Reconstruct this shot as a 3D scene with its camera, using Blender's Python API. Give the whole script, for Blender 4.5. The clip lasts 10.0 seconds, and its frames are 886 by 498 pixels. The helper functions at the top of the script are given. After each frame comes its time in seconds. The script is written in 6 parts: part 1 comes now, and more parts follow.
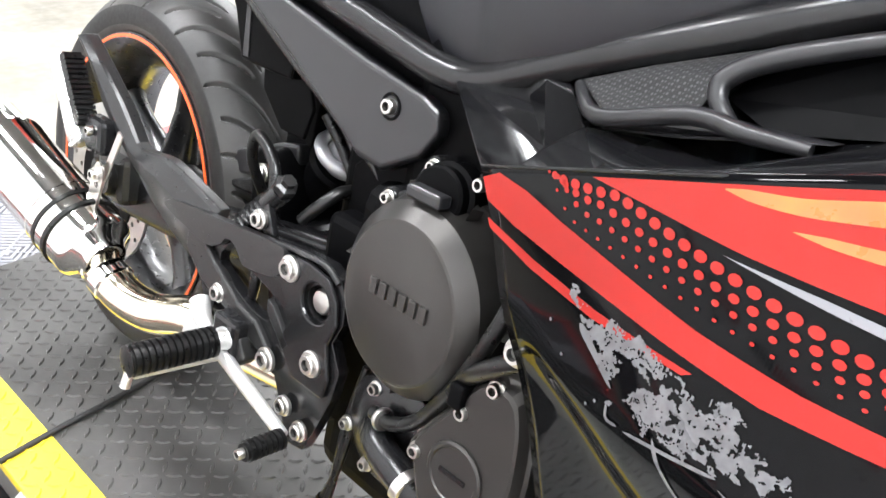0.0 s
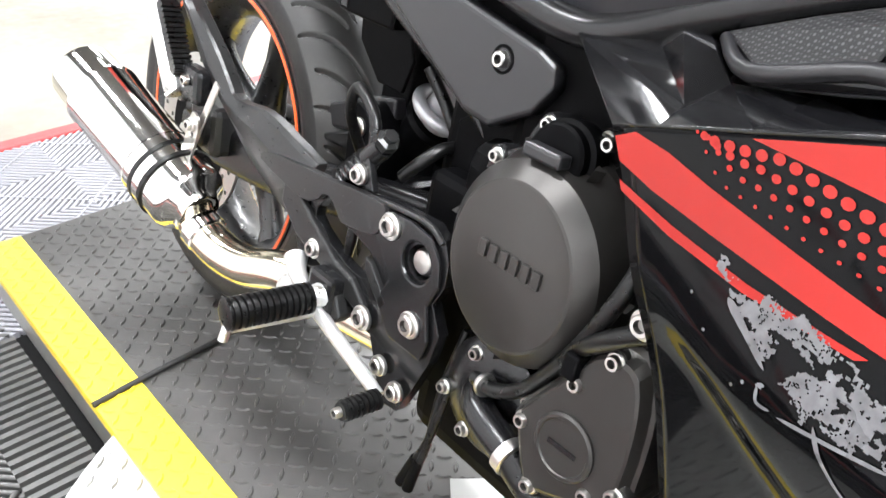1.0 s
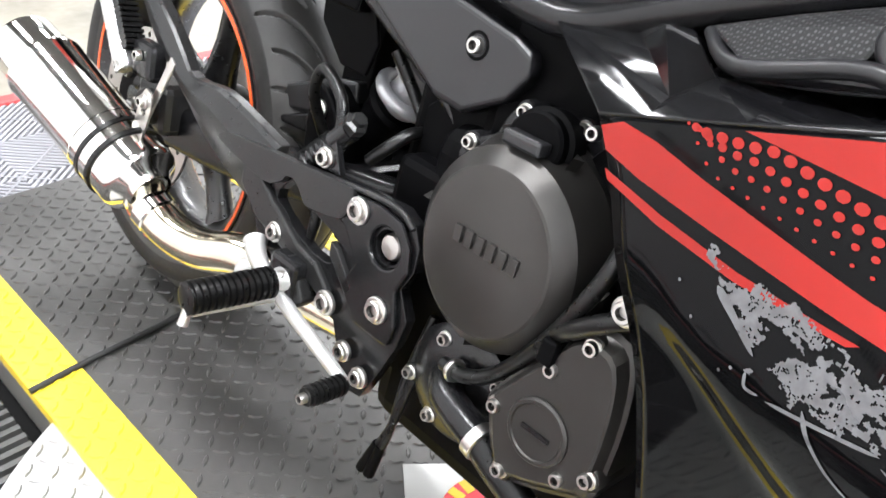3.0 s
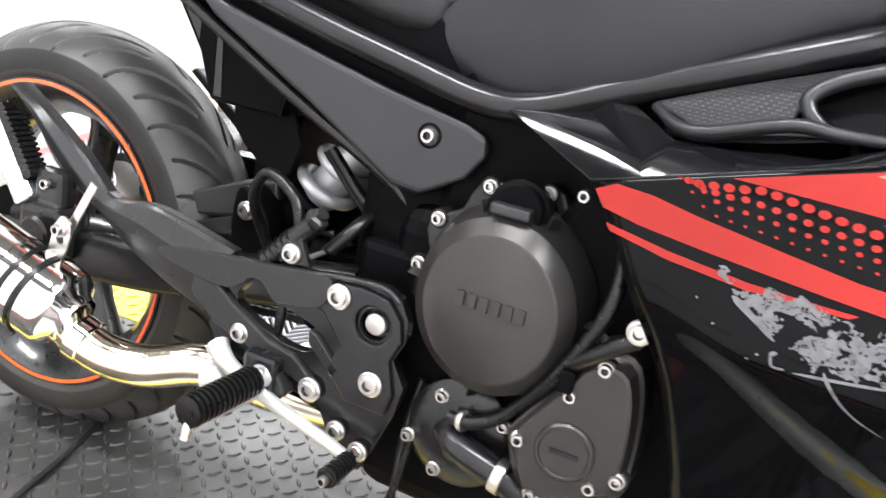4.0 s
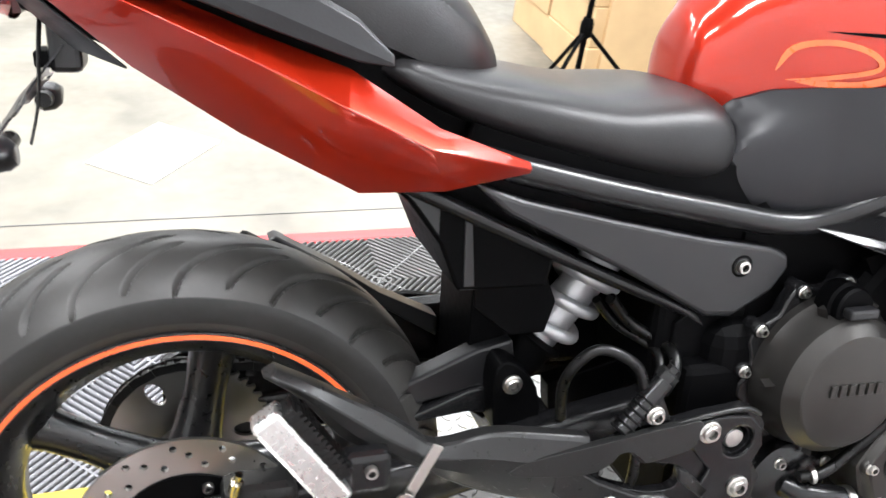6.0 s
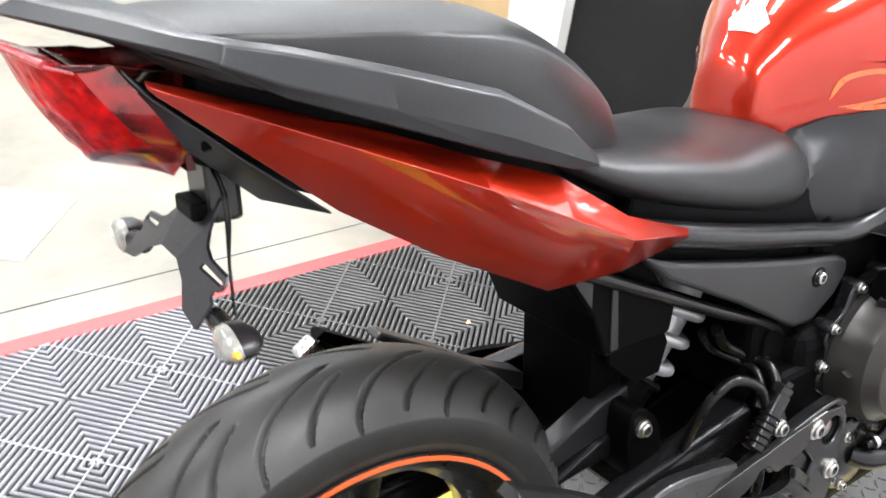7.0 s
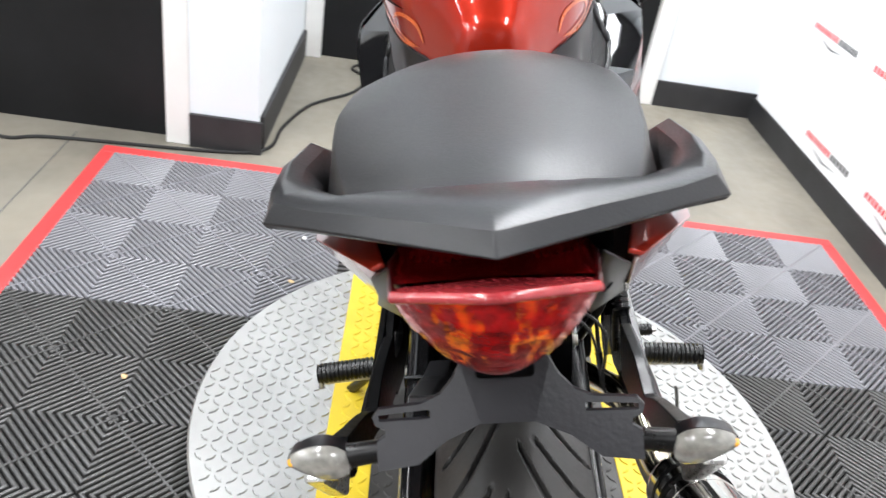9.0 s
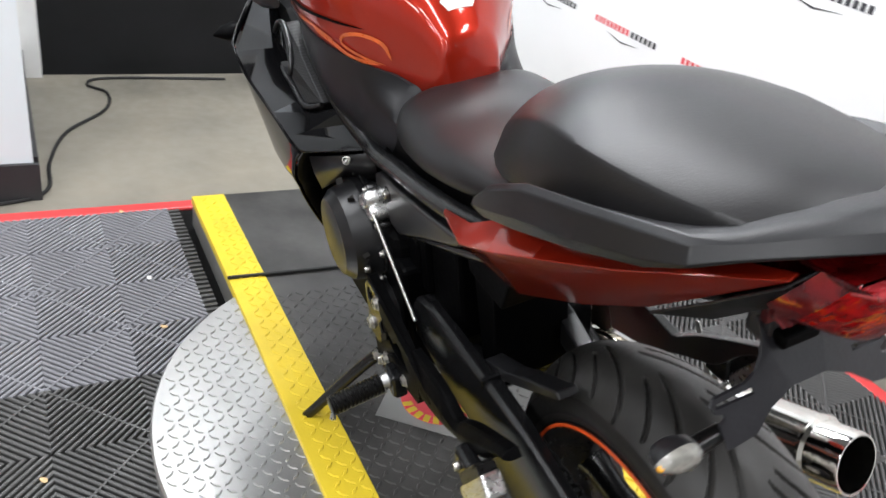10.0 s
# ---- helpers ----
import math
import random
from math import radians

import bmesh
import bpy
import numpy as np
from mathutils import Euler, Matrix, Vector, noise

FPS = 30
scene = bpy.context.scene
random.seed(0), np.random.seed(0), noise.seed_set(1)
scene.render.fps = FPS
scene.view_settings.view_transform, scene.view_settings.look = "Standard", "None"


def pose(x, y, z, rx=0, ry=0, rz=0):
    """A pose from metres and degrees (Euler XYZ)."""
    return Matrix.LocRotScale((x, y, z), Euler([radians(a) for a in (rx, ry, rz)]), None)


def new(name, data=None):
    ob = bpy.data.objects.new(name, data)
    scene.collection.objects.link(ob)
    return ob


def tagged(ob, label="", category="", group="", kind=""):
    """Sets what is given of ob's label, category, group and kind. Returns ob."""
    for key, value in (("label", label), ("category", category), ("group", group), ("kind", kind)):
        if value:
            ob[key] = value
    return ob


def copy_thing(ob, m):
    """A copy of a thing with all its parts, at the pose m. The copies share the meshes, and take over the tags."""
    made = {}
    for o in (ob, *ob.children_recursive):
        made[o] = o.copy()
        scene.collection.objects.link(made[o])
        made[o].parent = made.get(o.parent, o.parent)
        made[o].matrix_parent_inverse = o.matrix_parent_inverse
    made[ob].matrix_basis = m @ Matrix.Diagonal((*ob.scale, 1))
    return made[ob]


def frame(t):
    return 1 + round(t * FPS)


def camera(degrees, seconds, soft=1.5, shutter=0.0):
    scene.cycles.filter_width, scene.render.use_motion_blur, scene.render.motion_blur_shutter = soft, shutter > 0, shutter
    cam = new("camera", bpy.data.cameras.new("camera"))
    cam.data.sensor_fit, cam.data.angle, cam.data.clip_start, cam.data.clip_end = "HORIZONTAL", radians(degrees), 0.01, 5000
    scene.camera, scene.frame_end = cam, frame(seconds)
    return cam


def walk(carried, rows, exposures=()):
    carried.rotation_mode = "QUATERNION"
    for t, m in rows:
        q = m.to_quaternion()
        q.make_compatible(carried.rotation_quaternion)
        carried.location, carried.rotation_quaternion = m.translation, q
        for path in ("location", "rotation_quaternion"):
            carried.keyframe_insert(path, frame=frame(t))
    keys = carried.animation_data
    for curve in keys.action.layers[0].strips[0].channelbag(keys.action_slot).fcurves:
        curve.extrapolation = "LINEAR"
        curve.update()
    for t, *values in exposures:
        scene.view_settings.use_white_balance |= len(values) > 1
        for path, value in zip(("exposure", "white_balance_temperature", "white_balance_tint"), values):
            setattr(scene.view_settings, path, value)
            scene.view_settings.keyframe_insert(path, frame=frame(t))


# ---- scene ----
from mathutils import noise

cam = camera(57.0, 10.0, shutter=0.3)
PATH = [
    (0.0, pose(1.1555, -0.5988, 1.0238, 59.774, -2.503, 43.704)),
    (0.5, pose(1.1341, -0.6036, 1.0170, 57.884, -2.294, 45.147)),
    (1.0, pose(1.1076, -0.6085, 1.0084, 56.677, -1.700, 48.374)),
    (1.5, pose(1.1133, -0.6054, 1.0050, 55.756, -1.637, 48.699)),
    (2.0, pose(1.1140, -0.6115, 1.0015, 55.374, -1.894, 48.216)),
    (2.2, pose(1.1068, -0.6138, 0.9965, 55.212, -1.917, 48.233)),
    (3.3, pose(1.0515, -0.6706, 1.0167, 57.732, -6.848, 40.716)),
    (3.5, pose(1.0229, -0.7156, 1.0301, 59.720, -6.231, 34.707)),
    (4.0, pose(0.9449, -0.8256, 1.0366, 62.380, -5.254, 24.857)),
    (4.5, pose(0.7289, -0.8224, 1.0705, 60.879, -4.184, 20.689)),
    (5.0, pose(0.5022, -0.7879, 1.1425, 57.307, -3.588, 10.839)),
    (5.5, pose(0.2604, -0.7465, 1.1785, 55.985, -6.538, -2.289)),
    (5.7, pose(0.1560, -0.7445, 1.2024, 56.591, -6.639, -8.475)),
    (6.8, pose(-0.2606, -0.5320, 1.2687, 56.809, -6.879, -31.491)),
    (7.0, pose(-0.3135, -0.4739, 1.2780, 57.288, -6.642, -35.211)),
    (7.5, pose(-0.4436, -0.3515, 1.2981, 59.401, -8.633, -47.689)),
    (8.0, pose(-0.6037, -0.1832, 1.3130, 60.082, -8.446, -63.334)),
    (8.5, pose(-0.6135, 0.0236, 1.2810, 59.565, -8.493, -76.230)),
    (9.0, pose(-0.5768, 0.2200, 1.2902, 58.365, -8.367, -89.907)),
    (9.5, pose(-0.5434, 0.4501, 1.2784, 60.003, -10.988, -102.144)),
    (10.0, pose(-0.4768, 0.7199, 1.2878, 60.146, -8.542, -116.047)),
]
EXPOSURES = [(0.0, 0.47), (0.5, 0.54), (1.0, 0.45), (2.0, 0.18), (3.5, 0.26), (4.5, 0.43), (5.5, 0.07), (7.0, -0.12), (7.5, -0.24), (8.0, -0.42), (8.5, -0.47), (9.0, -0.7), (9.5, -0.85), (10.0, -1.09)]
walk(cam, PATH, EXPOSURES)

# ---- light: a white-walled shop under assumed, unseen rows of ceiling panels ----
world = bpy.data.worlds.new("world")
world.use_nodes = True
world.node_tree.nodes["Background"].inputs[0].default_value = (0.9, 0.95, 1.0, 1)
world.node_tree.nodes["Background"].inputs[1].default_value = 0.02
scene.world = world


def added_ceiling_lamp(x, y, power, sx=1.2, sy=0.3):
    data = bpy.data.lights.new("panel_lamp", "AREA")
    data.shape, data.size, data.size_y, data.energy = "RECTANGLE", sx, sy, power
    data.color = (0.95, 0.965, 1.0)
    ob = new("panel_lamp", data)
    ob.matrix_world = pose(x, y, 3.14, 0, 0, 0)
    return ob


# layout assumed; lamps beyond y = 4 and the last one are added fill
LAMPS = [(-1.8, -0.6), (0.2, -0.6), (2.2, -0.6), (-1.8, 1.6), (0.2, 1.6), (1.3, 1.5), (0.2, 3.6), (-2.6, 3.6), (1.4, 4.8), (-0.2, 4.8), (-2.2, 4.8), (-4.2, 4.6), (-4.1, 2.4), (2.62, -0.15)]
for lx, ly in LAMPS:
    added_ceiling_lamp(lx, ly, 115 if lx > 2.5 else 75 if ly < 4 else 95)


# ---- materials ----
def material(name, colour, rough=0.5, metal=0.0, vary=0.15, scale=8.0, fine=120.0, bump=0.1, coat=0.0, rough_vary=0.1, second=None, spec=0.5):
    m = bpy.data.materials.new(name)
    m.use_nodes = True
    n, l = m.node_tree.nodes, m.node_tree.links
    b = n["Principled BSDF"]
    b.inputs["Metallic"].default_value = metal
    b.inputs["Coat Weight"].default_value = coat
    b.inputs["Coat Roughness"].default_value = 0.04
    b.inputs["Specular IOR Level"].default_value = spec
    tc = n.new("ShaderNodeTexCoord")
    big, small = n.new("ShaderNodeTexNoise"), n.new("ShaderNodeTexNoise")
    big.inputs["Scale"].default_value, small.inputs["Scale"].default_value = scale, fine
    big.inputs["Detail"].default_value, small.inputs["Detail"].default_value = 6, 3
    l.new(tc.outputs["Object"], big.inputs["Vector"])
    l.new(tc.outputs["Object"], small.inputs["Vector"])
    ramp = n.new("ShaderNodeMapRange")
    ramp.inputs["From Min"].default_value, ramp.inputs["From Max"].default_value = 0.3, 0.7
    l.new(big.outputs["Fac"], ramp.inputs["Value"])
    mix = n.new("ShaderNodeMix")
    mix.data_type = "RGBA"
    mix.inputs[6].default_value = (*[c * (1 - vary) for c in colour], 1)
    mix.inputs[7].default_value = (*(second or [min(1, c * (1 + vary)) for c in colour]), 1)
    l.new(ramp.outputs["Result"], mix.inputs["Factor"])
    l.new(mix.outputs[2], b.inputs["Base Color"])
    rr = n.new("ShaderNodeMapRange")
    rr.inputs["To Min"].default_value, rr.inputs["To Max"].default_value = max(0.02, rough - rough_vary), min(1, rough + rough_vary)
    l.new(small.outputs["Fac"], rr.inputs["Value"])
    l.new(rr.outputs["Result"], b.inputs["Roughness"])
    if bump:
        bp = n.new("ShaderNodeBump")
        bp.inputs["Strength"].default_value, bp.inputs["Distance"].default_value = bump, 0.001
        l.new(small.outputs["Fac"], bp.inputs["Height"])
        l.new(bp.outputs["Normal"], b.inputs["Normal"])
    return m


M_CONCRETE = material("concrete", (0.192, 0.178, 0.146), 0.45, vary=0.42, scale=1.5, fine=22, bump=0.15, rough_vary=0.2)
n, l = M_CONCRETE.node_tree.nodes, M_CONCRETE.node_tree.links
stain, span, wash = n.new("ShaderNodeTexNoise"), n.new("ShaderNodeMapRange"), n.new("ShaderNodeMix")
stain.inputs["Scale"].default_value, stain.inputs["Detail"].default_value, stain.inputs["Distortion"].default_value = 2.6, 10, 0.35
span.inputs["From Min"].default_value, span.inputs["From Max"].default_value = 0.42, 0.78
wash.data_type = "RGBA"
wash.inputs[7].default_value = (0.275, 0.248, 0.197, 1)
l.new(n["Texture Coordinate"].outputs["Object"], stain.inputs["Vector"])
l.new(stain.outputs["Fac"], span.inputs["Value"])
l.new(span.outputs["Result"], wash.inputs["Factor"])
l.new(n["Mix"].outputs[2], wash.inputs[6])
l.new(wash.outputs[2], n["Principled BSDF"].inputs["Base Color"])
M_WALL = material("wall_paint", (0.78, 0.82, 0.85), 0.6, vary=0.03, scale=2, fine=90, bump=0.05)
# for walls out of view, greyed to lower the bounced light
M_WALL_GREY = material("dimming_wall_grey", (0.5, 0.5, 0.49), 0.7, vary=0.1, scale=2)
M_JOINT = material("joint_filler", (0.12, 0.12, 0.12), 0.8, vary=0.3, scale=6)
M_BASE = material("black_baseboard", (0.025, 0.025, 0.027), 0.5, vary=0.3, scale=6)
M_DOOR = material("black_door_paint", (0.008, 0.0085, 0.0095), 0.5, vary=0.35, scale=3, fine=30, spec=0.25)
M_TRIM = material("white_trim", (0.8, 0.8, 0.78), 0.5, vary=0.04)
M_BANNER = material("banner_vinyl", (0.85, 0.85, 0.85), 0.55, vary=0.02, scale=2, bump=0.03)
M_INK_RED = material("banner_red", (0.7, 0.06, 0.08), 0.6, vary=0.05, bump=0)
M_INK_BLACK = material("banner_black", (0.04, 0.04, 0.045), 0.6, vary=0.05, bump=0)
# dark so that the unseen ceiling returns little light
M_CEIL = material("dimming_ceiling", (0.1, 0.1, 0.1), 0.8, vary=0.03)
M_TILE_GREY = material("grey_tile_plastic", (0.195, 0.195, 0.21), 0.32, rough_vary=0.06, vary=0.12, scale=3, fine=60, bump=0.02, spec=0.6)
M_TILE_BLACK = material("black_tile_plastic", (0.062, 0.061, 0.059), 0.36, vary=0.25, scale=3, fine=60, bump=0.02, spec=0.7)
# near-black that paints the shade in the gaps between ribs
M_GAP_SHADE = material("rib_gap_shade", (0.006, 0.006, 0.006), 0.9, spec=0.1)
M_RED_EDGE = material("red_edge_plastic", (0.6, 0.05, 0.05), 0.45, vary=0.1, scale=5)
M_PLATE_DARK = material("dark_tread_plate", (0.075, 0.073, 0.07), 0.42, metal=0.45, vary=0.35, scale=6, fine=50, bump=0.2)
M_PLATE = material("bright_tread_plate", (0.47, 0.47, 0.455), 0.36, metal=0.85, vary=0.12, scale=4, fine=60, bump=0.15)
M_YELLOW = material("yellow_paint", (0.7, 0.52, 0.03), 0.42, vary=0.15, scale=7, fine=60, bump=0.15)
M_RUBBER = material("tyre_rubber", (0.026, 0.025, 0.0235), 0.42, vary=0.6, scale=7, fine=150, bump=0.2, spec=0.36)
M_WALL_RUBBER = material("tyre_wall_rubber", (0.011, 0.0105, 0.01), 0.55, vary=0.4, scale=9, fine=180, bump=0.1, spec=0.3)
M_RIM = material("rim_black_paint", (0.006, 0.006, 0.0065), 0.3, vary=0.2, coat=0.3)
M_STRIPE = material("orange_rim_tape", (0.75, 0.1, 0.02), 0.4, vary=0.05, bump=0)
M_STEEL = material("brushed_steel", (0.5, 0.485, 0.46), 0.3, metal=1.0, vary=0.08, scale=20, fine=200, bump=0.03, rough_vary=0.05)
M_CHROME = material("polished_steel", (0.68, 0.66, 0.62), 0.09, metal=1.0, vary=0.05, scale=10, rough_vary=0.03, bump=0)
M_ALU = material("cast_aluminium", (0.62, 0.62, 0.61), 0.28, metal=1.0, vary=0.08, scale=20, fine=200, bump=0.02, rough_vary=0.04)
M_SATIN = material("satin_black_paint", (0.0055, 0.0055, 0.006), 0.25, vary=0.15, scale=8, fine=260, bump=0.02, spec=0.34, rough_vary=0.04)
M_CAST = material("dark_grey_cast", (0.015, 0.015, 0.015), 0.31, metal=0.3, vary=0.2, scale=12, fine=220, bump=0.12, spec=0.4)
M_COVER = material("engine_cover_grey", (0.038, 0.036, 0.034), 0.35, metal=0.7, vary=0.12, scale=10, fine=260, bump=0.03, spec=0.4, rough_vary=0.03)
M_LEVER = material("satin_silver", (0.5, 0.5, 0.49), 0.42, metal=0.7, vary=0.08, scale=20, fine=220, bump=0.03, rough_vary=0.05)
M_PLASTIC = material("matt_black_plastic", (0.0095, 0.0095, 0.0105), 0.33, vary=0.1, scale=10, fine=300, bump=0.0, spec=0.4, rough_vary=0.02)
# darker than black plastic: the shade of the cavities is in this colour
M_DARK = material("deep_shade_black", (0.0013, 0.0013, 0.0015), 0.5, vary=0.3, spec=0.04)
M_GLOSS = material("gloss_black_paint", (0.0016, 0.0016, 0.0019), 0.05, vary=0.1, rough_vary=0.03, bump=0, spec=0.11)
M_RED = material("red_metallic_paint", (0.36, 0.016, 0.004), 0.31, metal=0.55, vary=0.08, scale=4, fine=30, spec=0.2, coat=0.9, rough_vary=0.0, bump=0.0)
M_REDFLAT = material("red_decal", (0.25, 0.012, 0.009), 0.22, vary=0.1, scale=6, bump=0, spec=0.25)
M_ORANGE = material("orange_flame_decal", (0.62, 0.105, 0.015), 0.3, vary=0.3, scale=25, coat=0.5, bump=0)
M_SILVER = material("silver_decal", (0.18, 0.18, 0.195), 0.3, metal=0.3, vary=0.1, coat=0.5, bump=0)
# bolt metal darkened to paint the shade inside the sockets
M_SOCKET_SHADE = material("shaded_socket", (0.05, 0.048, 0.045), 0.5, metal=0.6, vary=0.3)
# lit copy of M_GLOSS: paler, with stronger reflections
M_GLOSS_LIT = material("gloss_black_lit", (0.004, 0.004, 0.0045), 0.07, vary=0.1, rough_vary=0.03, bump=0, spec=0.36)
M_SPRING = material("silver_spring_paint", (0.42, 0.42, 0.43), 0.38, metal=0.55, vary=0.1, scale=20, bump=0.05, rough_vary=0.06)
M_SEAT = material("seat_vinyl", (0.0105, 0.01, 0.0105), 0.36, vary=0.2, scale=10, fine=500, bump=0.2, spec=0.27)
M_RAIL = material("rail_black_plastic", (0.0095, 0.0095, 0.0107), 0.33, vary=0.12, scale=10, fine=400, bump=0.15, spec=0.34)
M_PAD = material("tank_pad_rubber", (0.006, 0.006, 0.0078), 0.38, vary=0.1, fine=500, bump=0.02, spec=0.36, rough_vary=0.02)
M_HOSE = material("hose_rubber", (0.003, 0.003, 0.003), 0.3, vary=0.2, spec=0.28)
M_CARD = material("cardboard", (0.55, 0.38, 0.2), 0.75, vary=0.1, scale=6, fine=80)
M_LENS_CLEAR = material("clear_lens", (0.24, 0.235, 0.21), 0.2, vary=0.35, scale=90, bump=0.6, fine=160, coat=1.0)
M_AMBER = material("amber_lens", (0.85, 0.4, 0.03), 0.2, vary=0.1, coat=0.6)
M_PRISM = material("red_prismatic_lens", (0.52, 0.003, 0.004), 0.14, metal=0.6, vary=0.6, scale=70, fine=110, bump=1.0, spec=0.2, coat=0.25, rough_vary=0.05)
M_FROST = material("frosted_red_lens", (0.3, 0.025, 0.03), 0.25, vary=0.25, scale=60, fine=200, bump=0.2, coat=0.6)
M_PRISM_DEEP = material("deep_red_lens", (0.2, 0.004, 0.005), 0.18, metal=0.4, vary=0.8, scale=40, fine=95, bump=0.6, coat=0.8, rough_vary=0.05)
M_LENS_DARK = material("dark_red_lens", (0.03, 0.001, 0.0015), 0.12, vary=0.6, scale=60, fine=120, bump=0.1, spec=0.3)
M_BRACKET = material("plate_bracket_paint", (0.014, 0.0135, 0.016), 0.33, vary=0.25, scale=14, fine=220, bump=0.25, spec=0.35)
M_WHITE = material("white_board", (0.85, 0.85, 0.85), 0.6, vary=0.03)
# steel tinted warm; on the pipe this paints in the yellow edge's reflection
M_GOLD = material("warm_tinted_steel", (0.64, 0.58, 0.46), 0.15, metal=1.0, vary=0.12, scale=14, bump=0, rough_vary=0.04)
M_CORD = material("black_cord", (0.007, 0.007, 0.007), 0.6)
M_STICKER = material("tank_badge_film", (0.72, 0.7, 0.66), 0.5, vary=0.1, scale=40, bump=0.2)


# ---- building tools ----
def finish(name, bm, mat, parent=None, label="", smooth=40, bevel=0.0, segs=2, solid=0.0, offset=-1.0):
    """One mesh object from a bmesh; smooth is the angle in degrees up to which edges are shaded soft."""
    bmesh.ops.recalc_face_normals(bm, faces=bm.faces[:])
    me = bpy.data.meshes.new(name)
    if smooth:
        lim = radians(smooth)
        for f in bm.faces:
            f.smooth = True
        for e in bm.edges:
            if len(e.link_faces) == 2 and e.calc_face_angle(0) > lim:
                e.smooth = False
    bm.to_mesh(me)
    bm.free()
    me.materials.append(mat)
    ob = new(name, me)
    if parent is not None:
        ob.parent = parent
    if label:
        tagged(ob, label)
    if solid:
        md = ob.modifiers.new("solid", "SOLIDIFY")
        md.thickness, md.offset = solid, offset
    if bevel:
        md = ob.modifiers.new("bevel", "BEVEL")
        md.width, md.segments, md.limit_method, md.angle_limit = bevel, segs, "ANGLE", radians(35)
        md.harden_normals = False
    return ob


part = finish


def rounded(pts, n=4, closed=True):
    """A smooth loop or line through the corners of pts (Catmull-Rom)."""
    p = [Vector(q) for q in pts]
    k, out = len(p), []
    for i in range(k if closed else k - 1):
        a, b, c, d = (p[(i + j) % k] if closed else p[min(max(i + j, 0), k - 1)] for j in (-1, 0, 1, 2))
        for s in range(n):
            t = s / n
            out.append(0.5 * ((2 * b) + (c - a) * t + (2 * a - 5 * b + 4 * c - d) * t * t + (3 * b - a - 3 * c + d) * t ** 3))
    if not closed:
        out.append(p[-1].copy())
    return out


def add_loft(bm, rings, caps=True, closed=True):
    """Skin a run of rings of equal length."""
    vs = [[bm.verts.new(v) for v in r] for r in rings]
    n = len(vs[0])
    for a, b in zip(vs, vs[1:]):
        for i in range(n if closed else n - 1):
            j = (i + 1) % n
            bm.faces.new((a[i], a[j], b[j], b[i]))
    if caps and closed:
        bm.faces.new(vs[0][::-1])
        bm.faces.new(vs[-1])
    return vs


def loft(rings, caps=True):
    bm = bmesh.new()
    add_loft(bm, rings, caps)
    return bm


def add_tube(bm, pts, r, n=12, smooth=5, flat=1.0, caps=True):
    """A round bar along a smooth line; r may be a number or a list, one for each point."""
    line = rounded(pts, smooth, False) if len(pts) > 2 and smooth > 1 else [Vector(p) for p in pts]
    rr = [r] * len(pts) if not isinstance(r, (list, tuple)) else list(r)
    m = len(line)
    rings, up = [], None
    for i, p in enumerate(line):
        d = (line[min(i + 1, m - 1)] - line[max(i - 1, 0)]).normalized()
        if up is None:
            up = d.orthogonal().normalized() if abs(d.z) > 0.95 else (Vector((0, 0, 1)) - d * d.z).normalized()
        up = (up - d * up.dot(d)).normalized()
        side = d.cross(up)
        s = i / (m - 1) * (len(rr) - 1)
        k = min(int(s), len(rr) - 2) if len(rr) > 1 else 0
        rad = rr[k] + (rr[k + 1] - rr[k]) * (s - k) if len(rr) > 1 else rr[0]
        rings.append([p + rad * (math.cos(2 * math.pi * j / n) * side + flat * math.sin(2 * math.pi * j / n) * up) for j in range(n)])
    add_loft(bm, rings, caps)


def tube(pts, r, n=12, smooth=5, flat=1.0):
    bm = bmesh.new()
    add_tube(bm, pts, r, n, smooth, flat)
    return bm


def axes(d):
    d = Vector(d).normalized()
    a = d.orthogonal().normalized() if abs(d.z) > 0.9 else Vector((0, 0, 1)).cross(d).normalized()
    return a, d.cross(a), d


def add_lathe(bm, centre, axis, profile, n=32, caps=True):
    """Turn (radius, height along axis) pairs about an axis."""
    a, b, d = axes(axis)
    c = Vector(centre)
    rings = [[c + d * h + max(r, 1e-4) * (math.cos(2 * math.pi * j / n) * a + math.sin(2 * math.pi * j / n) * b) for j in range(n)] for r, h in profile]
    add_loft(bm, rings, caps)


def lathe(centre, axis, profile, n=32, caps=True):
    bm = bmesh.new()
    add_lathe(bm, centre, axis, profile, n, caps)
    return bm


def ring(centre, axis, profile, n=64):
    """A closed profile turned about an axis (a tyre, a band)."""
    a, b, d = axes(axis)
    c = Vector(centre)
    bm = bmesh.new()
    vs = [[bm.verts.new(c + d * h + r * (math.cos(2 * math.pi * j / n) * a + math.sin(2 * math.pi * j / n) * b)) for r, h in profile] for j in range(n)]
    k = len(profile)
    for j in range(n):
        for i in range(k):
            bm.faces.new((vs[j][i], vs[j][(i + 1) % k], vs[(j + 1) % n][(i + 1) % k], vs[(j + 1) % n][i]))
    return bm


